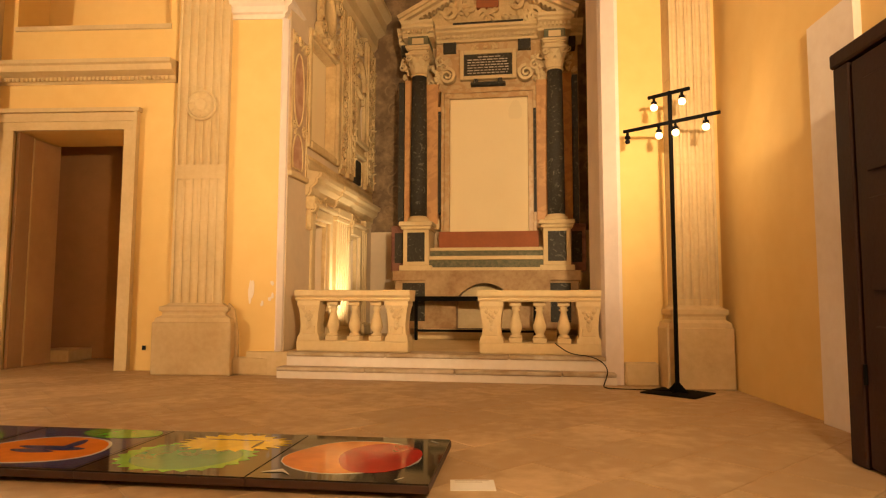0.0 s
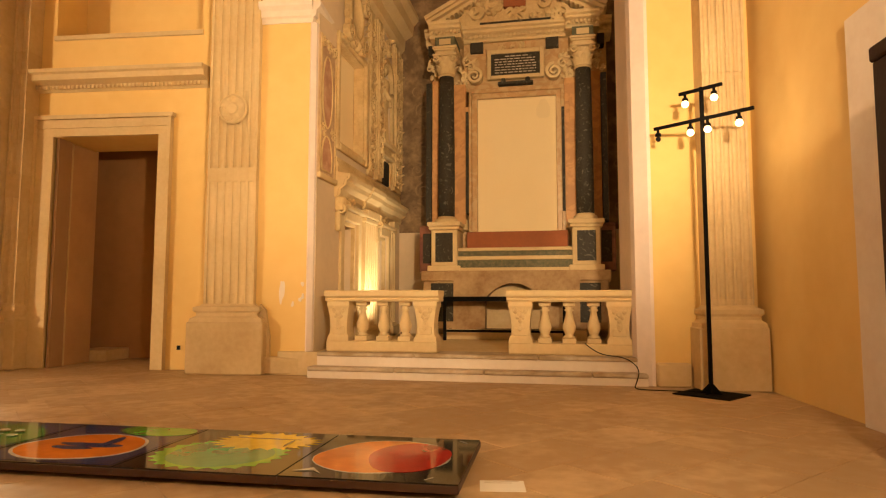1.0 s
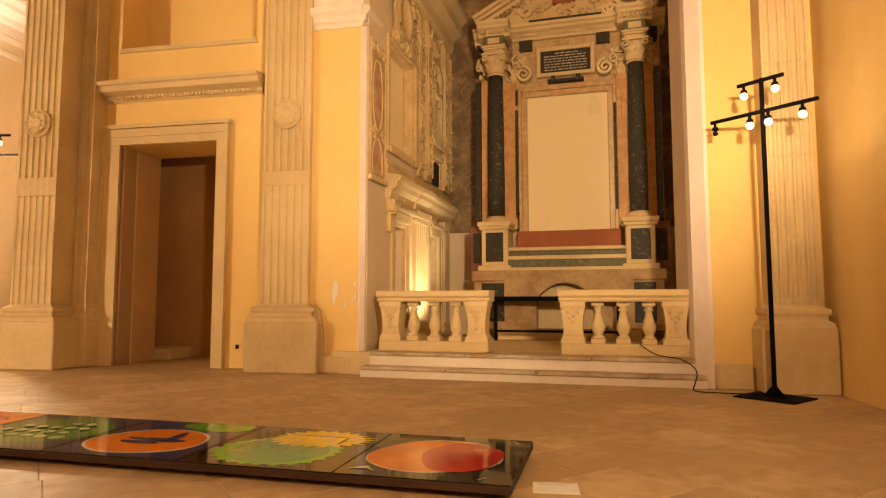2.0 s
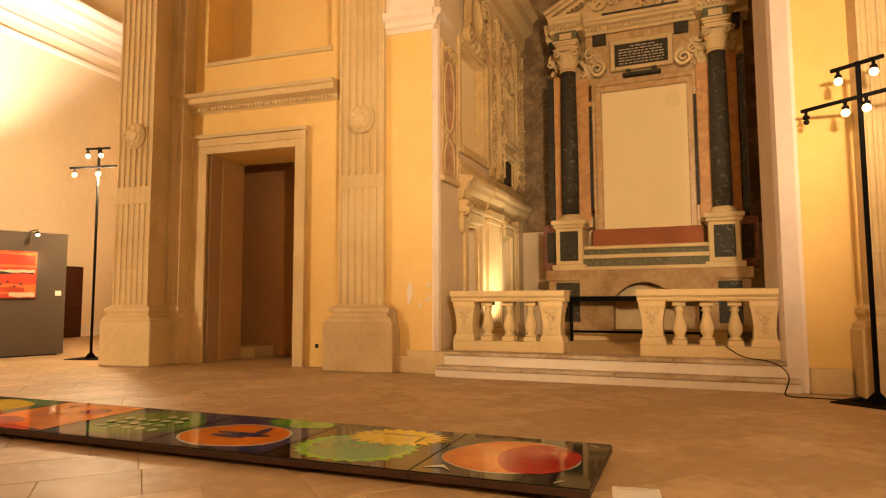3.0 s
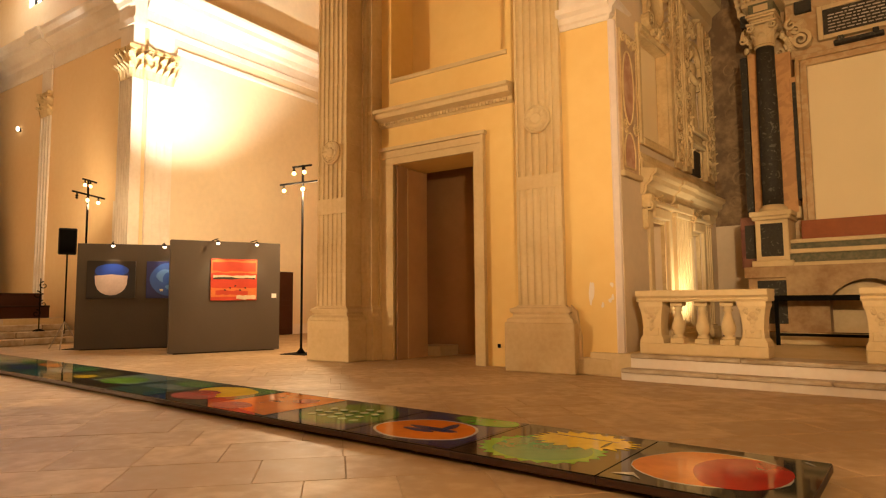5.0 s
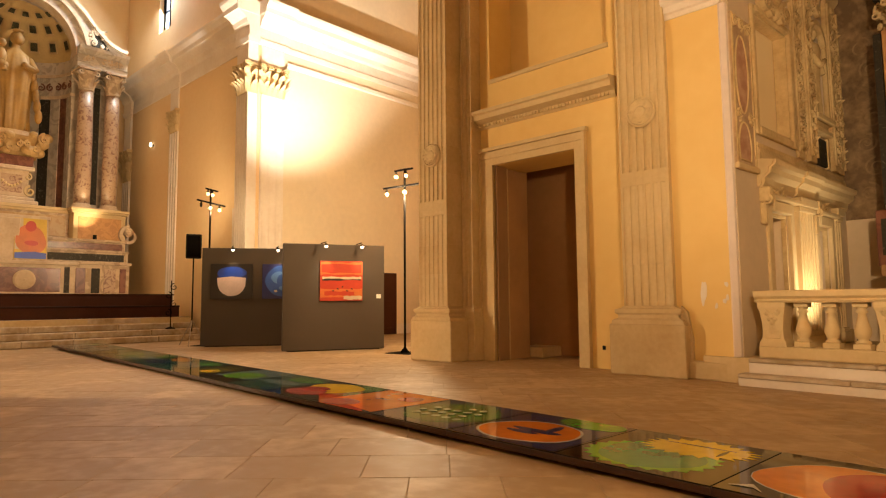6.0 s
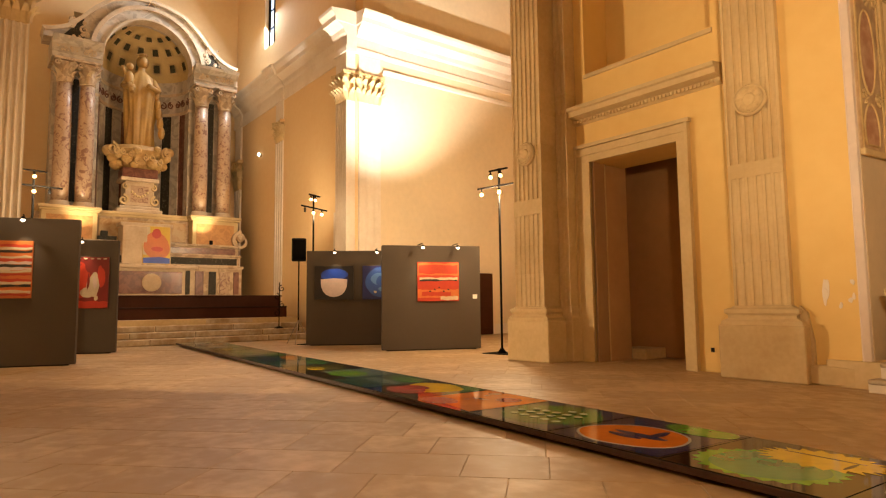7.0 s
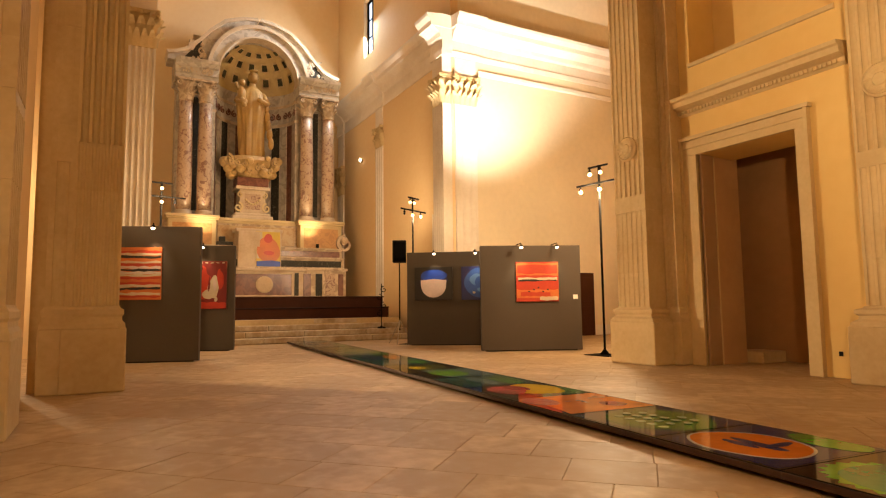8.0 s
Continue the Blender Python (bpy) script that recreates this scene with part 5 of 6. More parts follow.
def picture(m, x0, x1, z0, z1, ground, fields, label):
    ob = thing("painting", m, label, "painting", "paintings on display walls")
    part("canvas", boxes((x0, x1, -0.035, 0.0, z0, z1), bevel=0.004), ground, ob)
    for j, (c, pts) in enumerate(fields):
        pts = [(min(max(x0 + x * (x1 - x0), x0 + 0.006), x1 - 0.006), min(max(z0 + z * (z1 - z0), z0 + 0.006), z1 - 0.006)) for x, z in pts]
        part("paint_field", prism(nb(), pts, 0.0355 + 0.0008 * j, 0.0363 + 0.0008 * j, Matrix.Rotation(radians(90), 4, "X")), c, ob)
    return ob


def band(z0, z1, seed, x0=0.0, x1=1.0):
    rnd = random.Random(seed)
    n = 9
    j = lambda: rnd.uniform(-0.015, 0.015)
    return [(x0 + (x1 - x0) * k / n, z0 + j()) for k in range(n + 1)] + [(x0 + (x1 - x0) * k / n, z1 + j()) for k in range(n, -1, -1)]


P_RED, P_ORANGE, P_DARK = paint("red", (0.50, 0.045, 0.02)), paint("orange", (0.62, 0.17, 0.04)), paint("dark", (0.02, 0.016, 0.014))
P_CREAM, P_BLUE, P_DEEP, P_PINK = paint("cream", (0.62, 0.52, 0.36)), paint("blue", (0.03, 0.09, 0.34)), paint("deep_blue", (0.015, 0.02, 0.12)), paint("pink", (0.66, 0.52, 0.47))
P_MAROON, P_YELLOW, P_ROYAL, P_SKYB = paint("maroon", (0.20, 0.02, 0.015)), paint("yellow", (0.72, 0.47, 0.05)), paint("royal", (0.02, 0.07, 0.45)), paint("light_blue", (0.10, 0.22, 0.50))

mA = display((-11.22, 7.02), (-10.30, 8.99), 2.26, "grey brown display wall with a red painting", (0.85, 1.62))
picture(mA, 0.76, 1.68, 1.05, 1.90, P_RED, [(P_ORANGE, band(0.66, 0.97, 1)), (P_RED, band(0.70, 0.92, 2, 0.03, 0.97)), (P_CREAM, band(0.545, 0.60, 3, 0.05, 0.97)), (P_DARK, band(0.515, 0.55, 4, 0.05, 0.95)), (P_ORANGE, band(0.08, 0.30, 5)), (P_CREAM, band(0.03, 0.12, 6, 0.55, 0.98)), (P_RED, band(0.14, 0.24, 7, 0.1, 0.8))] + [(P_DARK, blob(0.3 + 0.11 * k, 0.25 + 0.05 * (k % 3), 0.025, 0.02, 8, 0.2, 60 + k)) for k in range(5)], "red and orange abstract painting with a dark bar")
tg = tagged(part("wall_tag", boxes((2.00, 2.10, -0.005, 0, 1.10, 1.19)), PAPER, None, "", False, mA), "small white caption tag on a display wall", "tag")
mB = display((-14.12, 6.64), (-12.68, 8.68), 2.33, "grey brown display wall with two blue paintings", (0.72, 1.75))
picture(mB, 0.20, 1.16, 1.12, 1.95, P_DARK, [(P_DEEP, blob(0.5, 0.6, 0.36, 0.34, seed=31)), (P_ROYAL, blob(0.5, 0.74, 0.34, 0.18, seed=32)), (P_PINK, [(0.16, 0.60)] + [(0.5 - 0.34 * math.cos(radians(18 * k)), 0.60 - 0.52 * math.sin(radians(18 * k)) ** 0.7) for k in range(1, 10)] + [(0.84, 0.60), (0.5, 0.64)])], "pale pink bowl on dark blue ground painting")
picture(mB, 1.38, 2.28, 1.12, 1.95, P_DEEP, [(P_BLUE, blob(0.5, 0.5, 0.42, 0.44, seed=33)), (P_SKYB, blob(0.45, 0.6, 0.22, 0.18, seed=34)), (P_BLUE, blob(0.5, 0.5, 0.12, 0.2, seed=35)), (P_SKYB, blob(0.6, 0.3, 0.16, 0.08, seed=36)), (P_CREAM, blob(0.35, 0.22, 0.05, 0.03, 10, 0.2, 37))], "blue disc painting on a dark ground")
mL = display((-13.12, -0.46), (-12.44, 1.53), 2.54, "grey brown display wall with a striped painting", (1.30,))
STR = [P_ORANGE, P_RED, P_CREAM, P_DARK, P_ORANGE, P_CREAM, P_RED, P_PINK, P_DARK, P_PINK, P_CREAM, P_RED]
picture(mL, 0.52, 1.42, 1.16, 2.14, P_ORANGE, [(STR[k % 12], band(0.94 - k * 0.05, 0.985 - k * 0.05, 70 + k, 0.01, 0.99)) for k in range(19)], "horizontal red, black and pink striped painting")
mD = display((-15.62, 1.05), (-15.00, 2.60), 2.45, "grey brown display wall with a red painting", (1.0,))
picture(mD, 0.72, 1.50, 0.97, 2.08, P_MAROON, [(P_RED, blob(0.3, 0.55, 0.24, 0.36, seed=41)), (P_MAROON, blob(0.6, 0.8, 0.2, 0.12, seed=42)), (P_CREAM, blob(0.62, 0.45, 0.16, 0.24, 20, 0.1, 43)), (P_CREAM, blob(0.45, 0.3, 0.14, 0.1, 16, 0.1, 44)), (P_RED, band(0.02, 0.14, 45)), (P_CREAM, blob(0.7, 0.2, 0.05, 0.05, 10, 0.1, 46)), (P_MAROON, blob(0.2, 0.86, 0.1, 0.05, 12, 0.2, 47)), (P_RED, blob(0.82, 0.62, 0.1, 0.2, 14, 0.15, 48)), (P_MAROON, blob(0.5, 0.52, 0.03, 0.16, 14, 0.2, 49)), (P_PINK, blob(0.66, 0.5, 0.05, 0.12, 14, 0.2, 50))] + [(P_CREAM, blob(0.1 + 0.16 * k, 0.965, 0.05, 0.012, 8, 0.2, 140 + k)) for k in range(6)], "dark red painting with white shapes")

# Loudspeaker, small tripod and a wooden door board near the far wall.
spk = thing("loudspeaker", pose(-14.75, 6.72, 0, 0, 0, 65), "black loudspeaker on a pole tripod", "loudspeaker")
part("cabinet", box(nb(), -0.18, 0.18, -0.16, 0.16, 2.12, 2.70, 0.02), PLASTIC, spk)
part("grille", box(nb(), -0.15, 0.15, -0.175, -0.16, 2.16, 2.66, 0.008), METAL, spk)
part("pole", tube(nb(), (0, 0, 0.35), (0, 0, 2.12), 0.018), METAL, spk)
for k in range(3):
    a = radians(120 * k + 20)
    part("leg", tube(nb(), (0, 0, 0.62), (0.36 * math.cos(a), 0.36 * math.sin(a), 0.012), 0.013), GREYMARBLE, spk)
wb = thing("wooden_door_board", pose(-14.9, 13.0, 0, 0, 0, 90), "dark brown panelled wooden door in the transept wall", "door")
part("leaf", boxes((-0.5, 0.5, -0.06, 0.0, 0, 1.95), bevel=0.01), BENCHWOOD, wb)
part("panel", boxes((-0.4, 0.4, -0.075, -0.06, 0.2, 0.9), (-0.4, 0.4, -0.075, -0.06, 1.05, 1.8), bevel=0.008), BENCHWOOD, wb)
pst = tagged(part("wall_poster", boxes((-0.22, 0.22, -0.02, 0, 2.6, 3.7)), WHITE, None, "", False, pose(-16.0, 8.49, 0)), "narrow pale poster hung on the arch pier", "poster")
bn = thing("choir_bench", pose(-18.35, 0, 0.63), "long dark wooden choir bench on the presbytery", "bench")
part("seat_front", boxes((-0.30, 0.16, 0.0, 7.9, 0, 0.32), bevel=0.01), BENCHWOOD, bn)
part("backrest", boxes((-0.40, -0.32, 0.0, 7.9, 0, 0.64), bevel=0.01), BENCHWOOD, bn)
part("top_rail", boxes((-0.44, -0.28, -0.03, 7.93, 0.64, 0.68), bevel=0.01), BENCHWOOD, bn)
part("edge_rail", boxes((0.14, 0.19, 0.0, 7.9, 0.30, 0.345), bevel=0.006), WOOD, bn)
part("paper", boxes((-0.1, 0.12, 4.35, 4.6, 0.32, 0.325)), PAPER, bn, "sheet of white paper")

# ---- the high altar ----
HA = pose(-23.0, 4.65, 0.63, 0, 0, 90)
ha = thing("high_altar", HA, "baroque marble high altar with paired columns and arched niche", "altar")


def hp(name, rows, material, label="", bevel=0.01, parent=None):
    return part(name, boxes(*rows, bevel=bevel), material, parent or ha, label)


hp("substructure", [(-3.1, 3.15, -0.1, 1.6, 0, 3.4)], WARMMARBLE, "warm tan marble substructure")
hp("pink_panel", [(-1.3, 1.45, -0.12, -0.1, 2.62, 3.3)], TAN)
hp("mid_cornice", [(-1.5, 1.6, -0.16, 0.2, 3.38, 3.46), (-1.5, 1.6, -0.22, 0.2, 3.46, 3.56)], PALE)
# The uplights' golden glow is put into the pedestal and panel colours.
for x0, x1 in ((-2.95, -1.40), (1.55, 3.15)):
    pd = hp("column_pedestal", [(x0, x1, -0.55, 0.6, 0, 3.40), (x0 - 0.06, x1 + 0.06, -0.61, 0.6, 3.40, 3.47), (x0 - 0.10, x1 + 0.10, -0.66, 0.6, 3.47, 3.57)], PALE, "pale marble double pedestal with golden lamp glow in its colour", 0.015)
    hp("inlay", [(x0 + 0.14, x1 - 0.14, -0.565, -0.55, 2.55, 3.28)], ORANGEMARBLE, "marble inlay with orange lamp glow in its colour", 0.006, pd)
for cx, w in ((-2.45, 0), (-1.80, 1), (1.85, 1), (2.68, 0)):
    cy = -0.25
    part("column_base", lathe(nb(), [(0.30, 3.57), (0.31, 3.63), (0.26, 3.67), (0.28, 3.71), (0.25, 3.74)], pose(cx, cy, 0)), IVORY, ha, "", True)
    part("column_shaft", lathe(nb(), [(0.245, 3.74), (0.25, 4.8), (0.245, 5.8), (0.23, 6.8), (0.215, 7.58)], pose(cx, cy, 0), 28), PINKMARBLE, ha, "pink veined marble shaft", True)
    carved = []
    bm = lathe(nb(), [(0.22, 7.58), (0.25, 7.61), (0.22, 7.64), (0.23, 8.0), (0.3, 8.25)], pose(cx, cy, 0), 18)
    for row, (zz, hh) in enumerate(((7.64, 0.34), (7.86, 0.36))):
        for k in range(8):
            a = 2 * math.pi * (k + 0.5 * row) / 8
            leaf(carved, (cx + 0.22 * math.cos(a), cy + 0.22 * math.sin(a), zz), (math.cos(a), math.sin(a), 0), (0, 0, 1), 0.18, hh, 0.35, 0.6)
    for q in (-1, 1):
        scroll(carved, (cx + q * 0.24, cy - 0.26, 8.18), 0.10, None, 1.5, 0.05, 0.08, q)
    box(bm, cx - 0.33, cx + 0.33, cy - 0.33, 0.3, 8.28, 8.36, 0.01)
    part_with("capital", bm, carved, WARMMARBLE, ha, "carved leafy capital")
for x0, x1 in ((-2.85, -1.42), (1.48, 3.05)):
    part("entablature", moulding(nb(), [(0.50, 8.36), (0.52, 8.5), (0.55, 8.52), (0.50, 8.54), (0.50, 8.78), (0.58, 8.82), (0.70, 8.92), (0.74, 9.02), (0.0, 9.05)], x0, x1, None, 0.9), GREYMARBLE, ha, "broken entablature over paired columns")
    part("back_panel", boxes((x0 + 0.1, x1 - 0.1, 0.12, 0.9, 3.57, 8.36)), GREYMARBLE, ha)
    c = (x0 + x1) / 2 + (0.02 if x0 < 0 else 0.0)
    part("black_panel", boxes((c - 0.13, c + 0.13, 0.10, 0.12, 3.8, 7.9)), BLACKMARBLE, ha, "black marble panel between columns")
    for piece, mesh in ornament([], x0 + 0.15, x1 - 0.15, 8.58, 8.74, -0.50, int(x0 * 7) + 90, 0.08, None, 18):
        part(piece, mesh, IVORY, ha)
# The niche: ribs of marble round a half cylinder, and a coffered half dome.
NR, NZ = 1.46, 8.75
tones = [GREYMARBLE, DARKRED, GREYMARBLE, BLACKMARBLE, GREYMARBLE, DARKRED, GREYMARBLE, DARKRED, GREYMARBLE, BLACKMARBLE, GREYMARBLE, DARKRED, GREYMARBLE]
for k in range(13):
    a0, a1 = math.pi * k / 13, math.pi * (k + 1) / 13
    r1 = NR if tones[k] is GREYMARBLE else NR + 0.03
    pts = [(0.04 + r * math.cos(a), 0.1 + r * math.sin(a)) for r, a in ((r1, a0), (r1, (a0 + a1) / 2), (r1, a1), (NR + 0.12, a1), (NR + 0.12, a0))]
    part("niche_rib", prism(nb(), pts, 3.56, 7.45), tones[k], ha)
bm = nb()
pts = [(0.04 + r * math.cos(math.pi * k / 16), 0.1 + r * math.sin(math.pi * k / 16)) for r, ks in ((NR - 0.04, range(17)), (NR + 0.12, range(16, -1, -1))) for k in ks]
prism(bm, pts, 7.45, 7.55)
prism(bm, pts, 8.2, 8.3)
part("niche_band", bm, IVORY, ha)
bm = nb()
pts = [(0.04 + r * math.cos(math.pi * k / 16), 0.1 + r * math.sin(math.pi * k / 16)) for r, ks in ((NR, range(17)), (NR + 0.12, range(16, -1, -1))) for k in ks]
prism(bm, pts, 7.55, 8.2)
prism(bm, pts, 8.3, NZ)
part("niche_frieze", bm, GREYMARBLE, ha, "grey frieze with dark scrolls")
bm = nb()
for k in range(15):
    a = math.pi * (k + 0.5) / 15
    m = Matrix.Translation((0.04 + (NR - 0.02) * math.cos(a), 0.1 + (NR - 0.02) * math.sin(a), 7.86)) @ Matrix.Rotation(a - math.pi / 2, 4, "Z")
    scroll(bm, (0, 0, 0), 0.13, m, 1.4, 0.05, 0.04, 1 if k % 2 else -1)
part("frieze_scroll", bm, DARKRED, ha)
bm = nb()
n1, n2 = 26, 12
grid = []
for i in range(n2 + 1):
    e = math.pi / 2 * i / n2
    grid.append([bm.verts.new((0.04 + NR * math.cos(e) * math.cos(math.pi * k / n1), 0.1 + NR * math.cos(e) * math.sin(math.pi * k / n1), NZ + 1.12 * NR * math.sin(e))) for k in range(n1 + 1)])
for i in range(n2):
    for k in range(n1):
        bm.faces.new((grid[i][k], grid[i][k + 1], grid[i + 1][k + 1], grid[i + 1][k]))
part("niche_dome", bm, DOME, ha, "gilded coffered half dome", True)
for row, (e0, e1, n) in enumerate(((13, 23, 7), (35, 44, 7), (55, 62, 6))):
    for k in range(n):
        ac = math.pi * (k + 0.5) / n
        da = math.pi / n * (0.17, 0.19, 0.22)[row]
        for grow, tone, rr in ((1.45, PALE, 0.012), (1.0, GREENMARBLE, 0.03)):
            bm = nb()
            R = NR - rr
            em, ed = radians((e0 + e1) / 2), radians(e1 - e0) / 2 * grow
            v = [bm.verts.new((0.04 + R * math.cos(e) * math.cos(a), 0.1 + R * math.cos(e) * math.sin(a), NZ + 1.12 * R * math.sin(e))) for e, a in ((em - ed, ac - da * grow), (em - ed, ac + da * grow), (em + ed, ac + da * grow), (em + ed, ac - da * grow))]
            f = bm.faces.new(v)
            bmesh.ops.solidify(bm, geom=[f], thickness=0.01)
            part("coffer", bm, tone, ha)


def arch_band(name, r0, r1, y0, y1, material, label="", z=NZ, k0=0, k1=24):
    bm = nb()
    pts = [(0.04 + r * math.cos(math.pi * k / 24), z + 1.1 * r * math.sin(math.pi * k / 24)) for r, ks in ((r0, range(k0, k1 + 1)), (r1, range(k1, k0 - 1, -1))) for k in ks]
    prism(bm, pts, -y1, -y0, Matrix.Rotation(radians(90), 4, "X"))
    return part(name, bm, material, ha, label)


arch_band("arch", 1.46, 1.74, -0.35, 0.6, GREYMARBLE, "white grey marble arch")
arch_band("arch_edge", 1.74, 1.86, -0.45, 0.6, IVORY)
arch_band("arch_edge", 1.42, 1.47, -0.40, 0.1, IVORY)
for s in (-1, 1):
    bm = nb()
    ell = [(0.04 + s * 1.84 * math.cos(radians(t)), 8.75 + 2.02 * math.sin(radians(t))) for t in (74, 60, 46, 32, 20, 10)]
    crest = [(s * 0.012, 11.0), (s * 0.55, 10.93), (s * 1.15, 10.72), (s * 1.65, 10.28), (s * 2.05, 9.80), (s * 2.45, 9.42), (s * 2.85, 9.25), (s * 3.08, 9.22)]
    pts = crest + [(s * 3.08, 9.05), (s * 1.9, 9.05)] + ell[::-1]
    prism(bm, pts, -0.6, 0.25, Matrix.Rotation(radians(90), 4, "X"))
    part("side_volute", bm, GREYMARBLE, ha, "sweeping marble side scroll")
    part("volute_inlay", prism(nb(), [(s * 2.6, 9.12), (s * 2.3, 9.5), (s * 1.98, 9.9), (s * 1.95, 9.12)], 0.25, 0.27, Matrix.Rotation(radians(90), 4, "X")), BLACKMARBLE, ha)
    part("volute_carving", ornament(nb(), s * 2.15 - 0.3, s * 2.15 + 0.3, 9.1, 9.8, -0.3, 71 + s, 0.12, None, 16), IVORY, ha)
    part("volute_edge", prism(nb(), crest + [(x + s * 0.05, z + 0.11) for x, z in crest[::-1]], -0.6, 0.35, Matrix.Rotation(radians(90), 4, "X")), IVORY, ha)
# Gradines, altar table and their inlays.
hp("gradine", [(-2.9, 3.1, -0.95, -0.1, 1.75, 2.08), (-2.95, 3.15, -1.0, -0.1, 2.08, 2.14), (-2.9, 3.1, -0.75, -0.1, 2.14, 2.44), (-2.95, 3.15, -0.8, -0.1, 2.44, 2.52)], WARMMARBLE, "stepped marble gradines")
hp("gradine_inlay", [(-2.8, 3.0, -0.96, -0.95, 1.80, 2.03)], BLACKMARBLE)
hp("gradine_inlay", [(-2.8, 3.0, -0.76, -0.75, 2.19, 2.40)], DARKRED)
hp("altar_table", [(-2.9, 3.1, -1.2, -0.1, 0, 1.66), (-2.95, 3.15, -1.26, -0.1, 1.66, 1.75)], WARMMARBLE, "marble altar table")
hp("frontal", [(-1.35, 1.4, -1.5, -1.2, 0, 1.60), (-1.42, 1.47, -1.58, -1.2, 1.60, 1.70)], IVORY, "white marble altar frontal")
hp("frontal_inlay", [(-0.95, 1.0, -1.515, -1.5, 0.78, 1.50)], DARKRED, "dark red marble inlay")
for x0, x1, t in ((1.50, 1.78, DARKRED), (1.95, 2.2, BLACKMARBLE), (2.32, 2.68, PINKMARBLE), (2.8, 3.0, DARKRED), (-1.78, -1.5, DARKRED), (-2.2, -1.95, BLACKMARBLE), (1.1, 1.25, BLACKMARBLE)):
    y = -1.515 if x1 < 1.4 and x0 > 0 else -1.215
    hp("frontal_panel", [(x0, x1, y, y + 0.015, 0.75, 1.55)], t)
part("frontal_disc", lathe(nb(), [(0.29, 0), (0.29, 0.03), (0.24, 0.05), (0.05, 0.05), (0.0, 0.06)], pose(0.06, -1.515, 1.14, 90), 28), IVORY, ha, "white marble disc")
for s in (-1, 1):
    bm = scroll(nb(), (0.1 + s * 3.15, -0.6, 2.72), 0.33, None, 1.4, 0.12, 0.2, s)
    part("end_scroll", ball(bm, (0.1 + s * 3.12, -0.6, 2.86), 0.18), IVORY, ha, "white marble end scroll")
hp("tabernacle", [(-0.75, -0.02, -1.1, -0.3, 1.75, 3.0), (-0.82, 0.8, -1.0, -0.3, 3.0, 3.12), (-0.02, 0.75, -1.0, -0.3, 1.75, 3.0)], IVORY, "ivory marble tabernacle")
hp("candle_block", [(-1.4, -0.85, -0.7, -0.35, 2.52, 2.66), (-1.3, -1.1, -0.6, -0.45, 2.66, 2.84)], BLACKMARBLE)

# Pedestal with scrolls, and the statue, one plain mesh.
pe = thing("statue_pedestal", HA @ pose(-0.08, 0.35, 3.56) @ Matrix.Diagonal((1, 1, 1.1, 1)), "carved marble pedestal with gilded cloud scrolls", "pedestal")
part("block", boxes((-0.72, 0.72, -0.5, 0.5, 0.0, 0.12), (-0.62, 0.62, -0.42, 0.42, 0.12, 0.22), (-0.46, 0.46, -0.36, 0.36, 0.22, 1.0), (-0.6, 0.6, -0.44, 0.44, 1.0, 1.12), bevel=0.02), IVORY, pe)
part("red_frieze", boxes((-0.56, 0.56, -0.42, 0.42, 1.12, 1.42), bevel=0.02), DARKRED, pe)
part("panel", boxes((-0.28, 0.28, -0.375, -0.36, 0.34, 0.86)), PINKMARBLE, pe)
bm = nb()
for s in (-1, 1):
    scroll(bm, (s * 0.50, -0.34, 0.40), 0.16, None, 1.4, 0.07, 0.14, s)
    scroll(bm, (s * 0.44, -0.36, 0.82), 0.10, None, 1.3, 0.05, 0.12, -s)
for k in range(7):
    ball(bm, (-0.24 + 0.08 * k, -0.39, 0.66 - 0.14 * math.sin(math.pi * k / 6)), 0.05, sub=1)
part("garland", bm, PALE, pe)
bm = nb()
rnd = random.Random(8)
lathe(bm, [(0.40, 1.42), (0.52, 1.55), (0.62, 1.8), (0.78, 2.02), (0.70, 2.16), (0.3, 2.2)], None, 24, squeeze=0.62)
for k in range(46):
    a, z = rnd.uniform(0, 6.28), rnd.uniform(1.48, 2.16)
    r = 0.45 + 0.35 * (z - 1.45)
    ball(bm, (1.5 * r * math.cos(a), 0.8 * r * math.sin(a), z), rnd.uniform(0.09, 0.2), 1.1, 1, 0.9, 2)
for k in range(8):
    scroll(bm, (-0.80 + 0.23 * k, -0.52, 1.62 + 0.35 * rnd.random()), 0.10, None, 1.4, 0.06, 0.10, 1 if k % 2 else -1)
for s in (-1, 1):
    scroll(bm, (s * 0.86, -0.2, 2.0), 0.18, None, 1.5, 0.09, 0.2, s)
part("cloud_carving", bm, GOLD, pe, "gilded cloud and scroll carving")

bm = nb()
prof = [(0.30, 0.0), (0.36, 0.08), (0.35, 0.4), (0.37, 0.8), (0.40, 1.2), (0.44, 1.55), (0.45, 1.85), (0.38, 2.10), (0.30, 2.26), (0.15, 2.40), (0.10, 2.46), (0.09, 2.56)]
rings = []
for r, z in prof:
    ring = []
    for k in range(112):
        a = 2 * math.pi * k / 112
        fold = 1 + (0.13 * math.sin(6 * a + 1.6 * z) + 0.09 * math.sin(11 * a - 2.2 * z) + 0.03 * math.sin(23 * a)) * max(0.0, 1 - z / 2.7)
        ring.append(bm.verts.new((r * fold * math.cos(a), 0.72 * r * fold * math.sin(a), z)))
    rings.append(ring)
for a, b in zip(rings, rings[1:]):
    for k in range(112):
        bm.faces.new((a[k], a[(k + 1) % 112], b[(k + 1) % 112], b[k]))
ball(bm, (0.03, -0.06, 2.74), 0.155, 0.88, 1, 1.22)
ball(bm, (0.03, 0.03, 2.76), 0.185, 0.95, 0.85, 1.15)
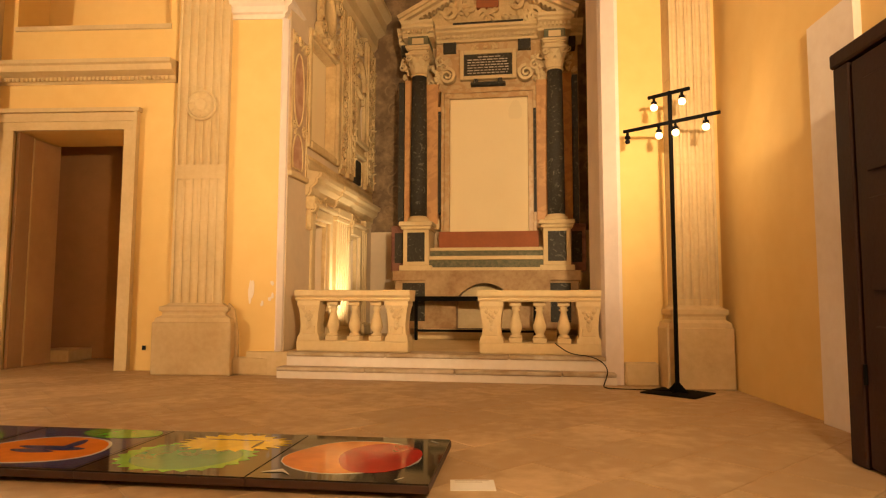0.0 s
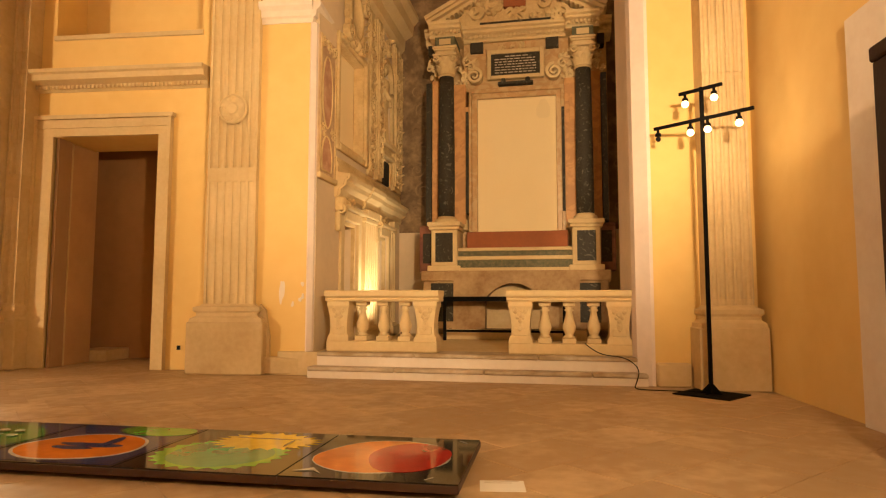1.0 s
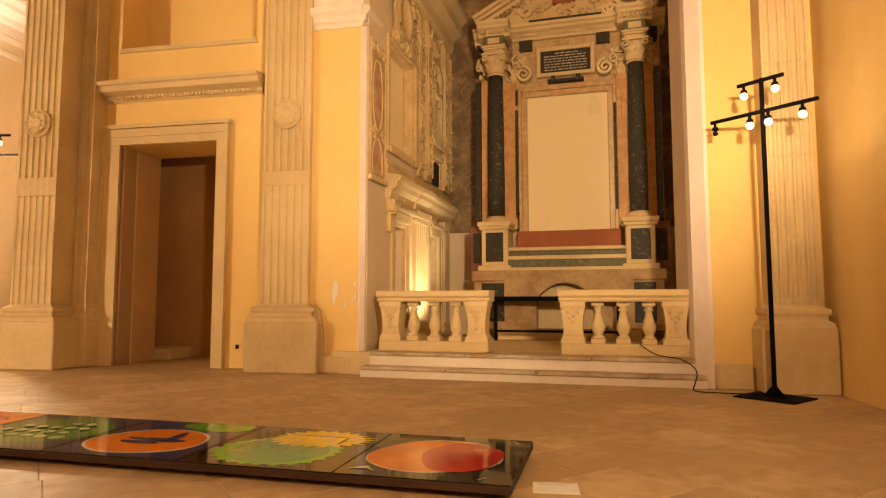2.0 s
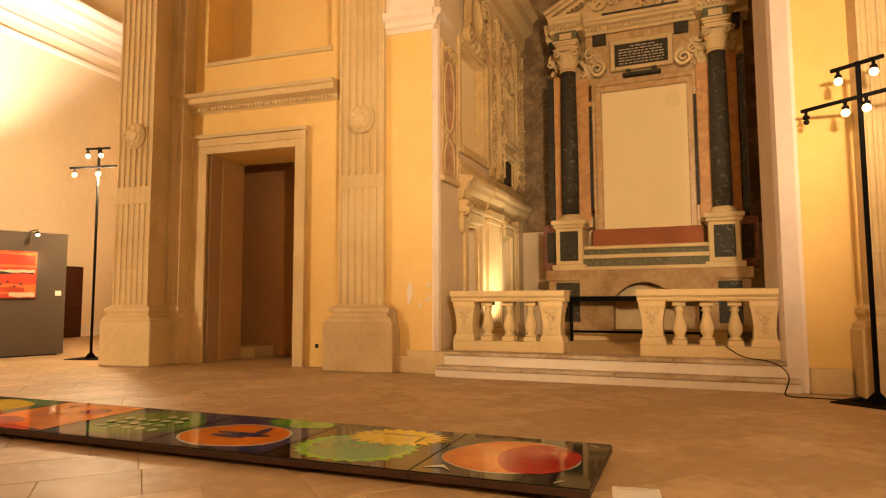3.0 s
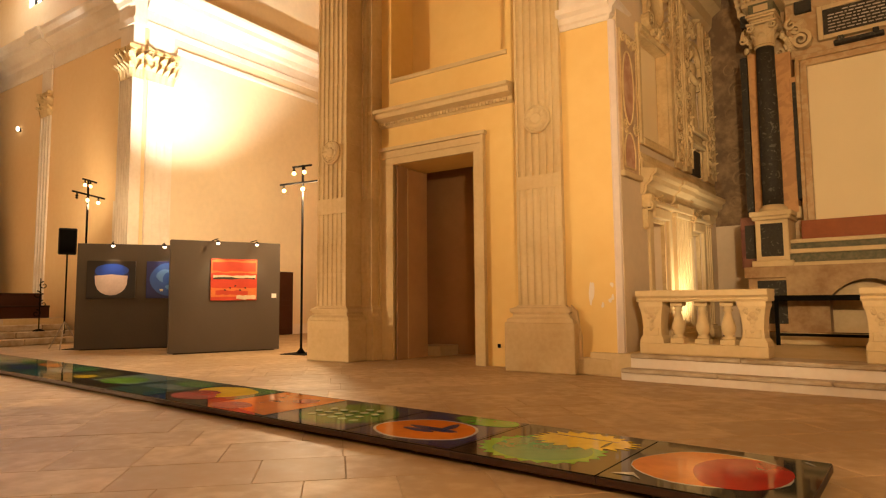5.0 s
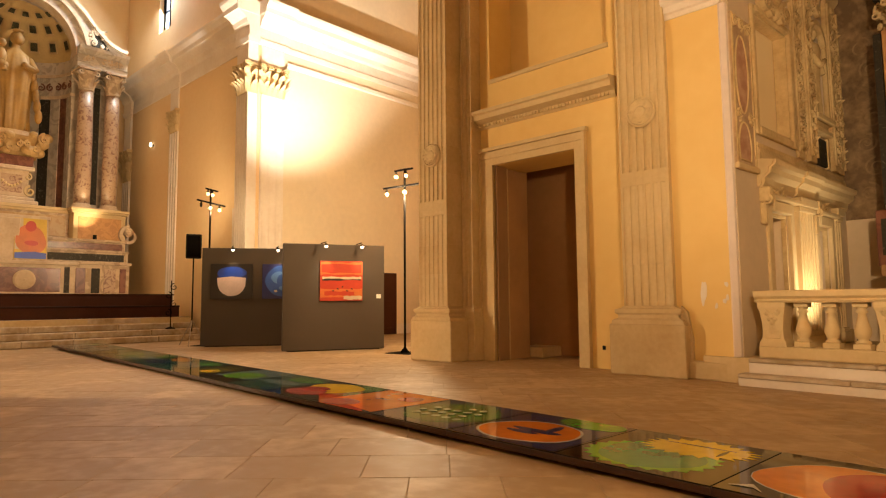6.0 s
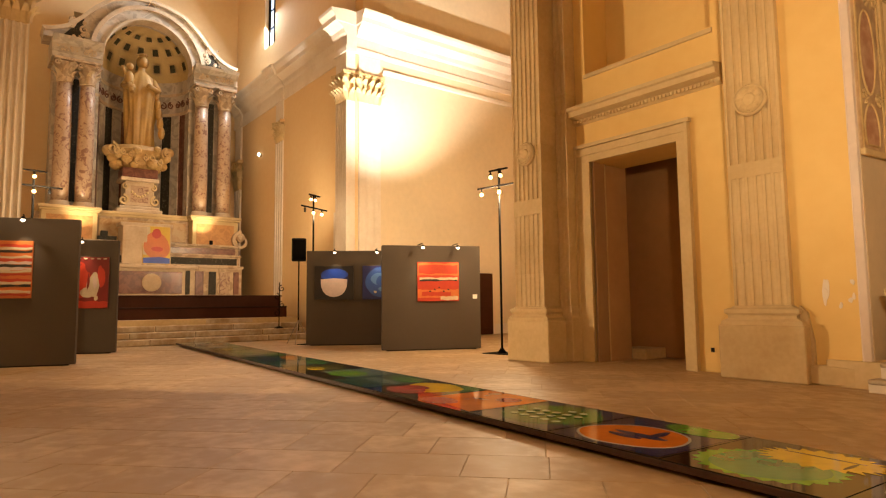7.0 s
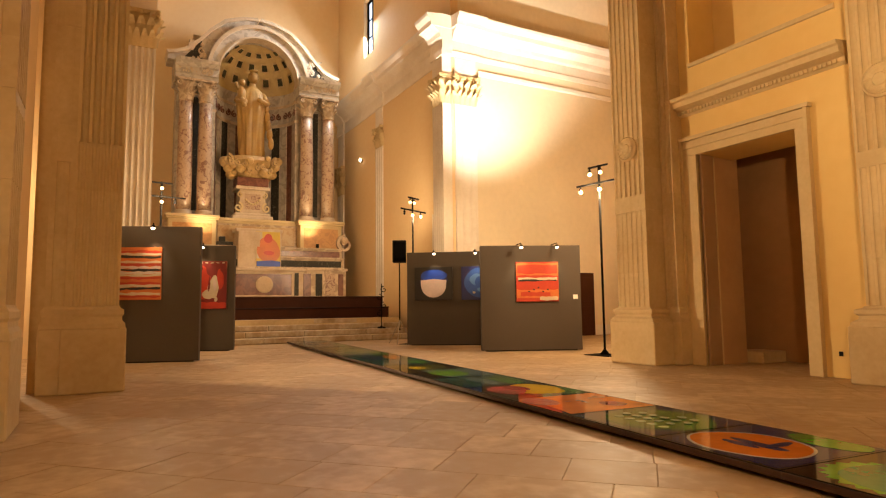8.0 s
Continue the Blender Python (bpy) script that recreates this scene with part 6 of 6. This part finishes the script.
ball(bm, (0.03, -0.02, 2.97), 0.12, 1.1, 1.1, 0.5)
# The small figure on the arm, the arms and a mantle that falls from the shoulder.
ball(bm, (-0.36, -0.26, 2.06), 0.15, 0.9, 0.9, 1.7)
ball(bm, (-0.35, -0.30, 2.44), 0.10, 0.95, 1, 1.15)
tube(bm, (-0.37, -0.28, 1.95), (-0.30, -0.44, 1.62), 0.075)
tube(bm, (-0.46, -0.28, 2.18), (-0.55, -0.36, 2.40), 0.045)
tube(bm, (-0.30, -0.05, 2.15), (-0.48, -0.22, 1.80), 0.10)
tube(bm, (-0.48, -0.22, 1.80), (-0.25, -0.42, 1.78), 0.085)
tube(bm, (0.30, -0.04, 2.18), (0.42, -0.22, 1.82), 0.10)
tube(bm, (0.42, -0.22, 1.82), (0.12, -0.40, 1.90), 0.08)
for k in range(5):
    ball(bm, (0.40 + 0.035 * k, -0.10 - 0.03 * k, 1.70 - 0.30 * k), 0.13, 0.7, 0.9, 1.7)
tagged(part("statue", bm, STATUE, None, "", True, HA @ pose(-0.10, 0.25, 5.92) @ Matrix.Diagonal((1.22, 1.1, 1.12, 1))), "draped gilded stone statue above the high altar", "statue")

ic = thing("altar_painting", HA @ pose(0.27, -1.14, 1.76, -5), "bright orange and blue painting leaning on the altar", "painting")
part("canvas", boxes((-0.42, 0.42, -0.02, 0.02, 0, 1.26), bevel=0.004), P_YELLOW, ic)
for j, (c, pts) in enumerate(((P_CREAM, [(-0.41, 0.3), (-0.2, 0.3), (-0.2, 1.25), (-0.41, 1.25)]), (P_ORANGE, blob(0, 0.60, 0.40, 0.46, seed=81)), (P_RED, blob(0, 1.02, 0.14, 0.17, seed=82)), (P_RED, blob(0.02, 0.5, 0.18, 0.08, seed=83)), (P_ROYAL, [(-0.41, 0.02), (0.41, 0.02), (0.41, 0.2), (0.1, 0.24), (-0.41, 0.2)]))):
    part("paint_field", prism(nb(), [(min(max(x, -0.41), 0.41), min(max(z, 0.01), 1.25)) for x, z in pts], 0.0205 + 0.001 * j, 0.0215 + 0.001 * j, Matrix.Rotation(radians(90), 4, "X")), c, ic)
for s in (-1, 1):
    up = thing("altar_spotlight", HA @ pose(s * 2.1, -0.9, 2.52), "small black uplight on the altar ledge", "lamp", "altar uplights")
    part("housing", lathe(nb(), [(0.05, 0), (0.06, 0.02), (0.06, 0.14), (0.045, 0.14), (0.045, 0.1)], None, 12), METAL, up)
    part("lens", lathe(nb(), [(0.04, 0.101), (0.04, 0.105)], None, 12), SMALLBULB, up)
    lamp("altar_beam", "SPOT", HA @ Vector((s * 2.0, -1.02, 2.80)), ALTARW, WARM, 0.05, HA @ Vector((s * 0.9, 0.2, 6.6)), 120, 1.0)

ck = thing("wrought_candlestick", pose(-17.47, 7.35, 0.32, 0, 0, 75), "tall wrought iron candlestick with scrolls beside the steps", "candlestick")
part("stem", tube(nb(), (0, 0, 0), (0, 0, 1.35), 0.014), METAL, ck)
part("foot", lathe(nb(), [(0.14, 0), (0.12, 0.03), (0.03, 0.06)], None, 14), METAL, ck)
for k in range(4):
    part("scroll", scroll(nb(), (0.07 * (1 if k % 2 else -1), 0, 0.45 + 0.24 * k), 0.10, None, 1.3, 0.03, 0.03, 1 if k % 2 else -1), METAL, ck)
sc = thing("wall_sconce", pose(-22.1, 8.5, 6.6), "small lit sconce on the presbytery wall", "lamp")
part("plate", lathe(nb(), [(0.07, 0), (0.06, 0.03)], pose(0, 0, 0, 90), 14), METAL, sc)
part("bulb", ball(nb(), (0, -0.08, 0.02), 0.05, 1, 1, 1.6), SMALLBULB, sc, "", True)

# ---- small marks ----
sk = tagged(part("wall_socket", boxes((-4.64, -4.59, DW - 0.014, DW, 0.28, 0.34), bevel=0.003), PLASTIC), "small dark socket low on the wall", "socket")
bm = nb()
prism(bm, blob(0, 0, 0.036, 0.16, 18, 0.2, 91), 0.0, 0.004, pose(-3.02, 8.059, 1.10, 90))
for k in range(6):
    rnd = random.Random(100 + k)
    prism(bm, blob(rnd.uniform(-0.05, 0.3), rnd.uniform(-0.25, 0.15), 0.02, 0.035, 10, 0.2, 92 + k), 0.0, 0.0055 + 0.001 * k, pose(-3.02, 8.059, 1.10, 90))
tagged(part("plaster_chips", bm, WHITE), "white chips where the yellow plaster has flaked", "plaster damage", kind="structure")

# ---- floor slabs, laid diagonally ----
SL = 0.52
slab_kinds = [finish("slab", box(nb(), -w / 2 + 0.002, w / 2 - 0.002, -SL / 2 + 0.002, SL / 2 - 0.002, -0.03, 0.0, 0.003), FLOOR) for w in (SL, SL * 1.5)]
rest = nb()
count = 0
rnd = random.Random(77)
turned = Matrix.Rotation(radians(43.5), 4, "Z")
for r in range(-32, 48):
    p = -22.0 + rnd.uniform(0, SL)
    while p < 18.0:
        long = rnd.random() < 0.35
        w = SL * (1.5 if long else 1.0)
        c = turned @ Vector((p + w / 2, (r + 0.5) * SL, 0))
        p += w
        if not (-16.7 < c.x < 3.4 and -1.6 < c.y < 16.3):
            continue
        c.z = rnd.uniform(-0.002, 0.0)
        if count < 300 and -7.6 < c.x < 2.6 and 0.6 < c.y < 7.6:
            o = new("slab", slab_kinds[1 if long else 0])
            o.parent = floor
            o.location = c
            o.rotation_euler = (0, 0, radians(43.5))
            count += 1
        else:
            q = [turned @ Vector((sx * (w / 2 - 0.003), sy * (SL / 2 - 0.003), 0)) + c for sx, sy in ((-1, -1), (1, -1), (1, 1), (-1, 1))]
            prism(rest, [(v.x, v.y) for v in q], -0.03, c.z)
fr = part("slab_field", rest, FLOOR, floor)
fr["kind"] = "stuff"
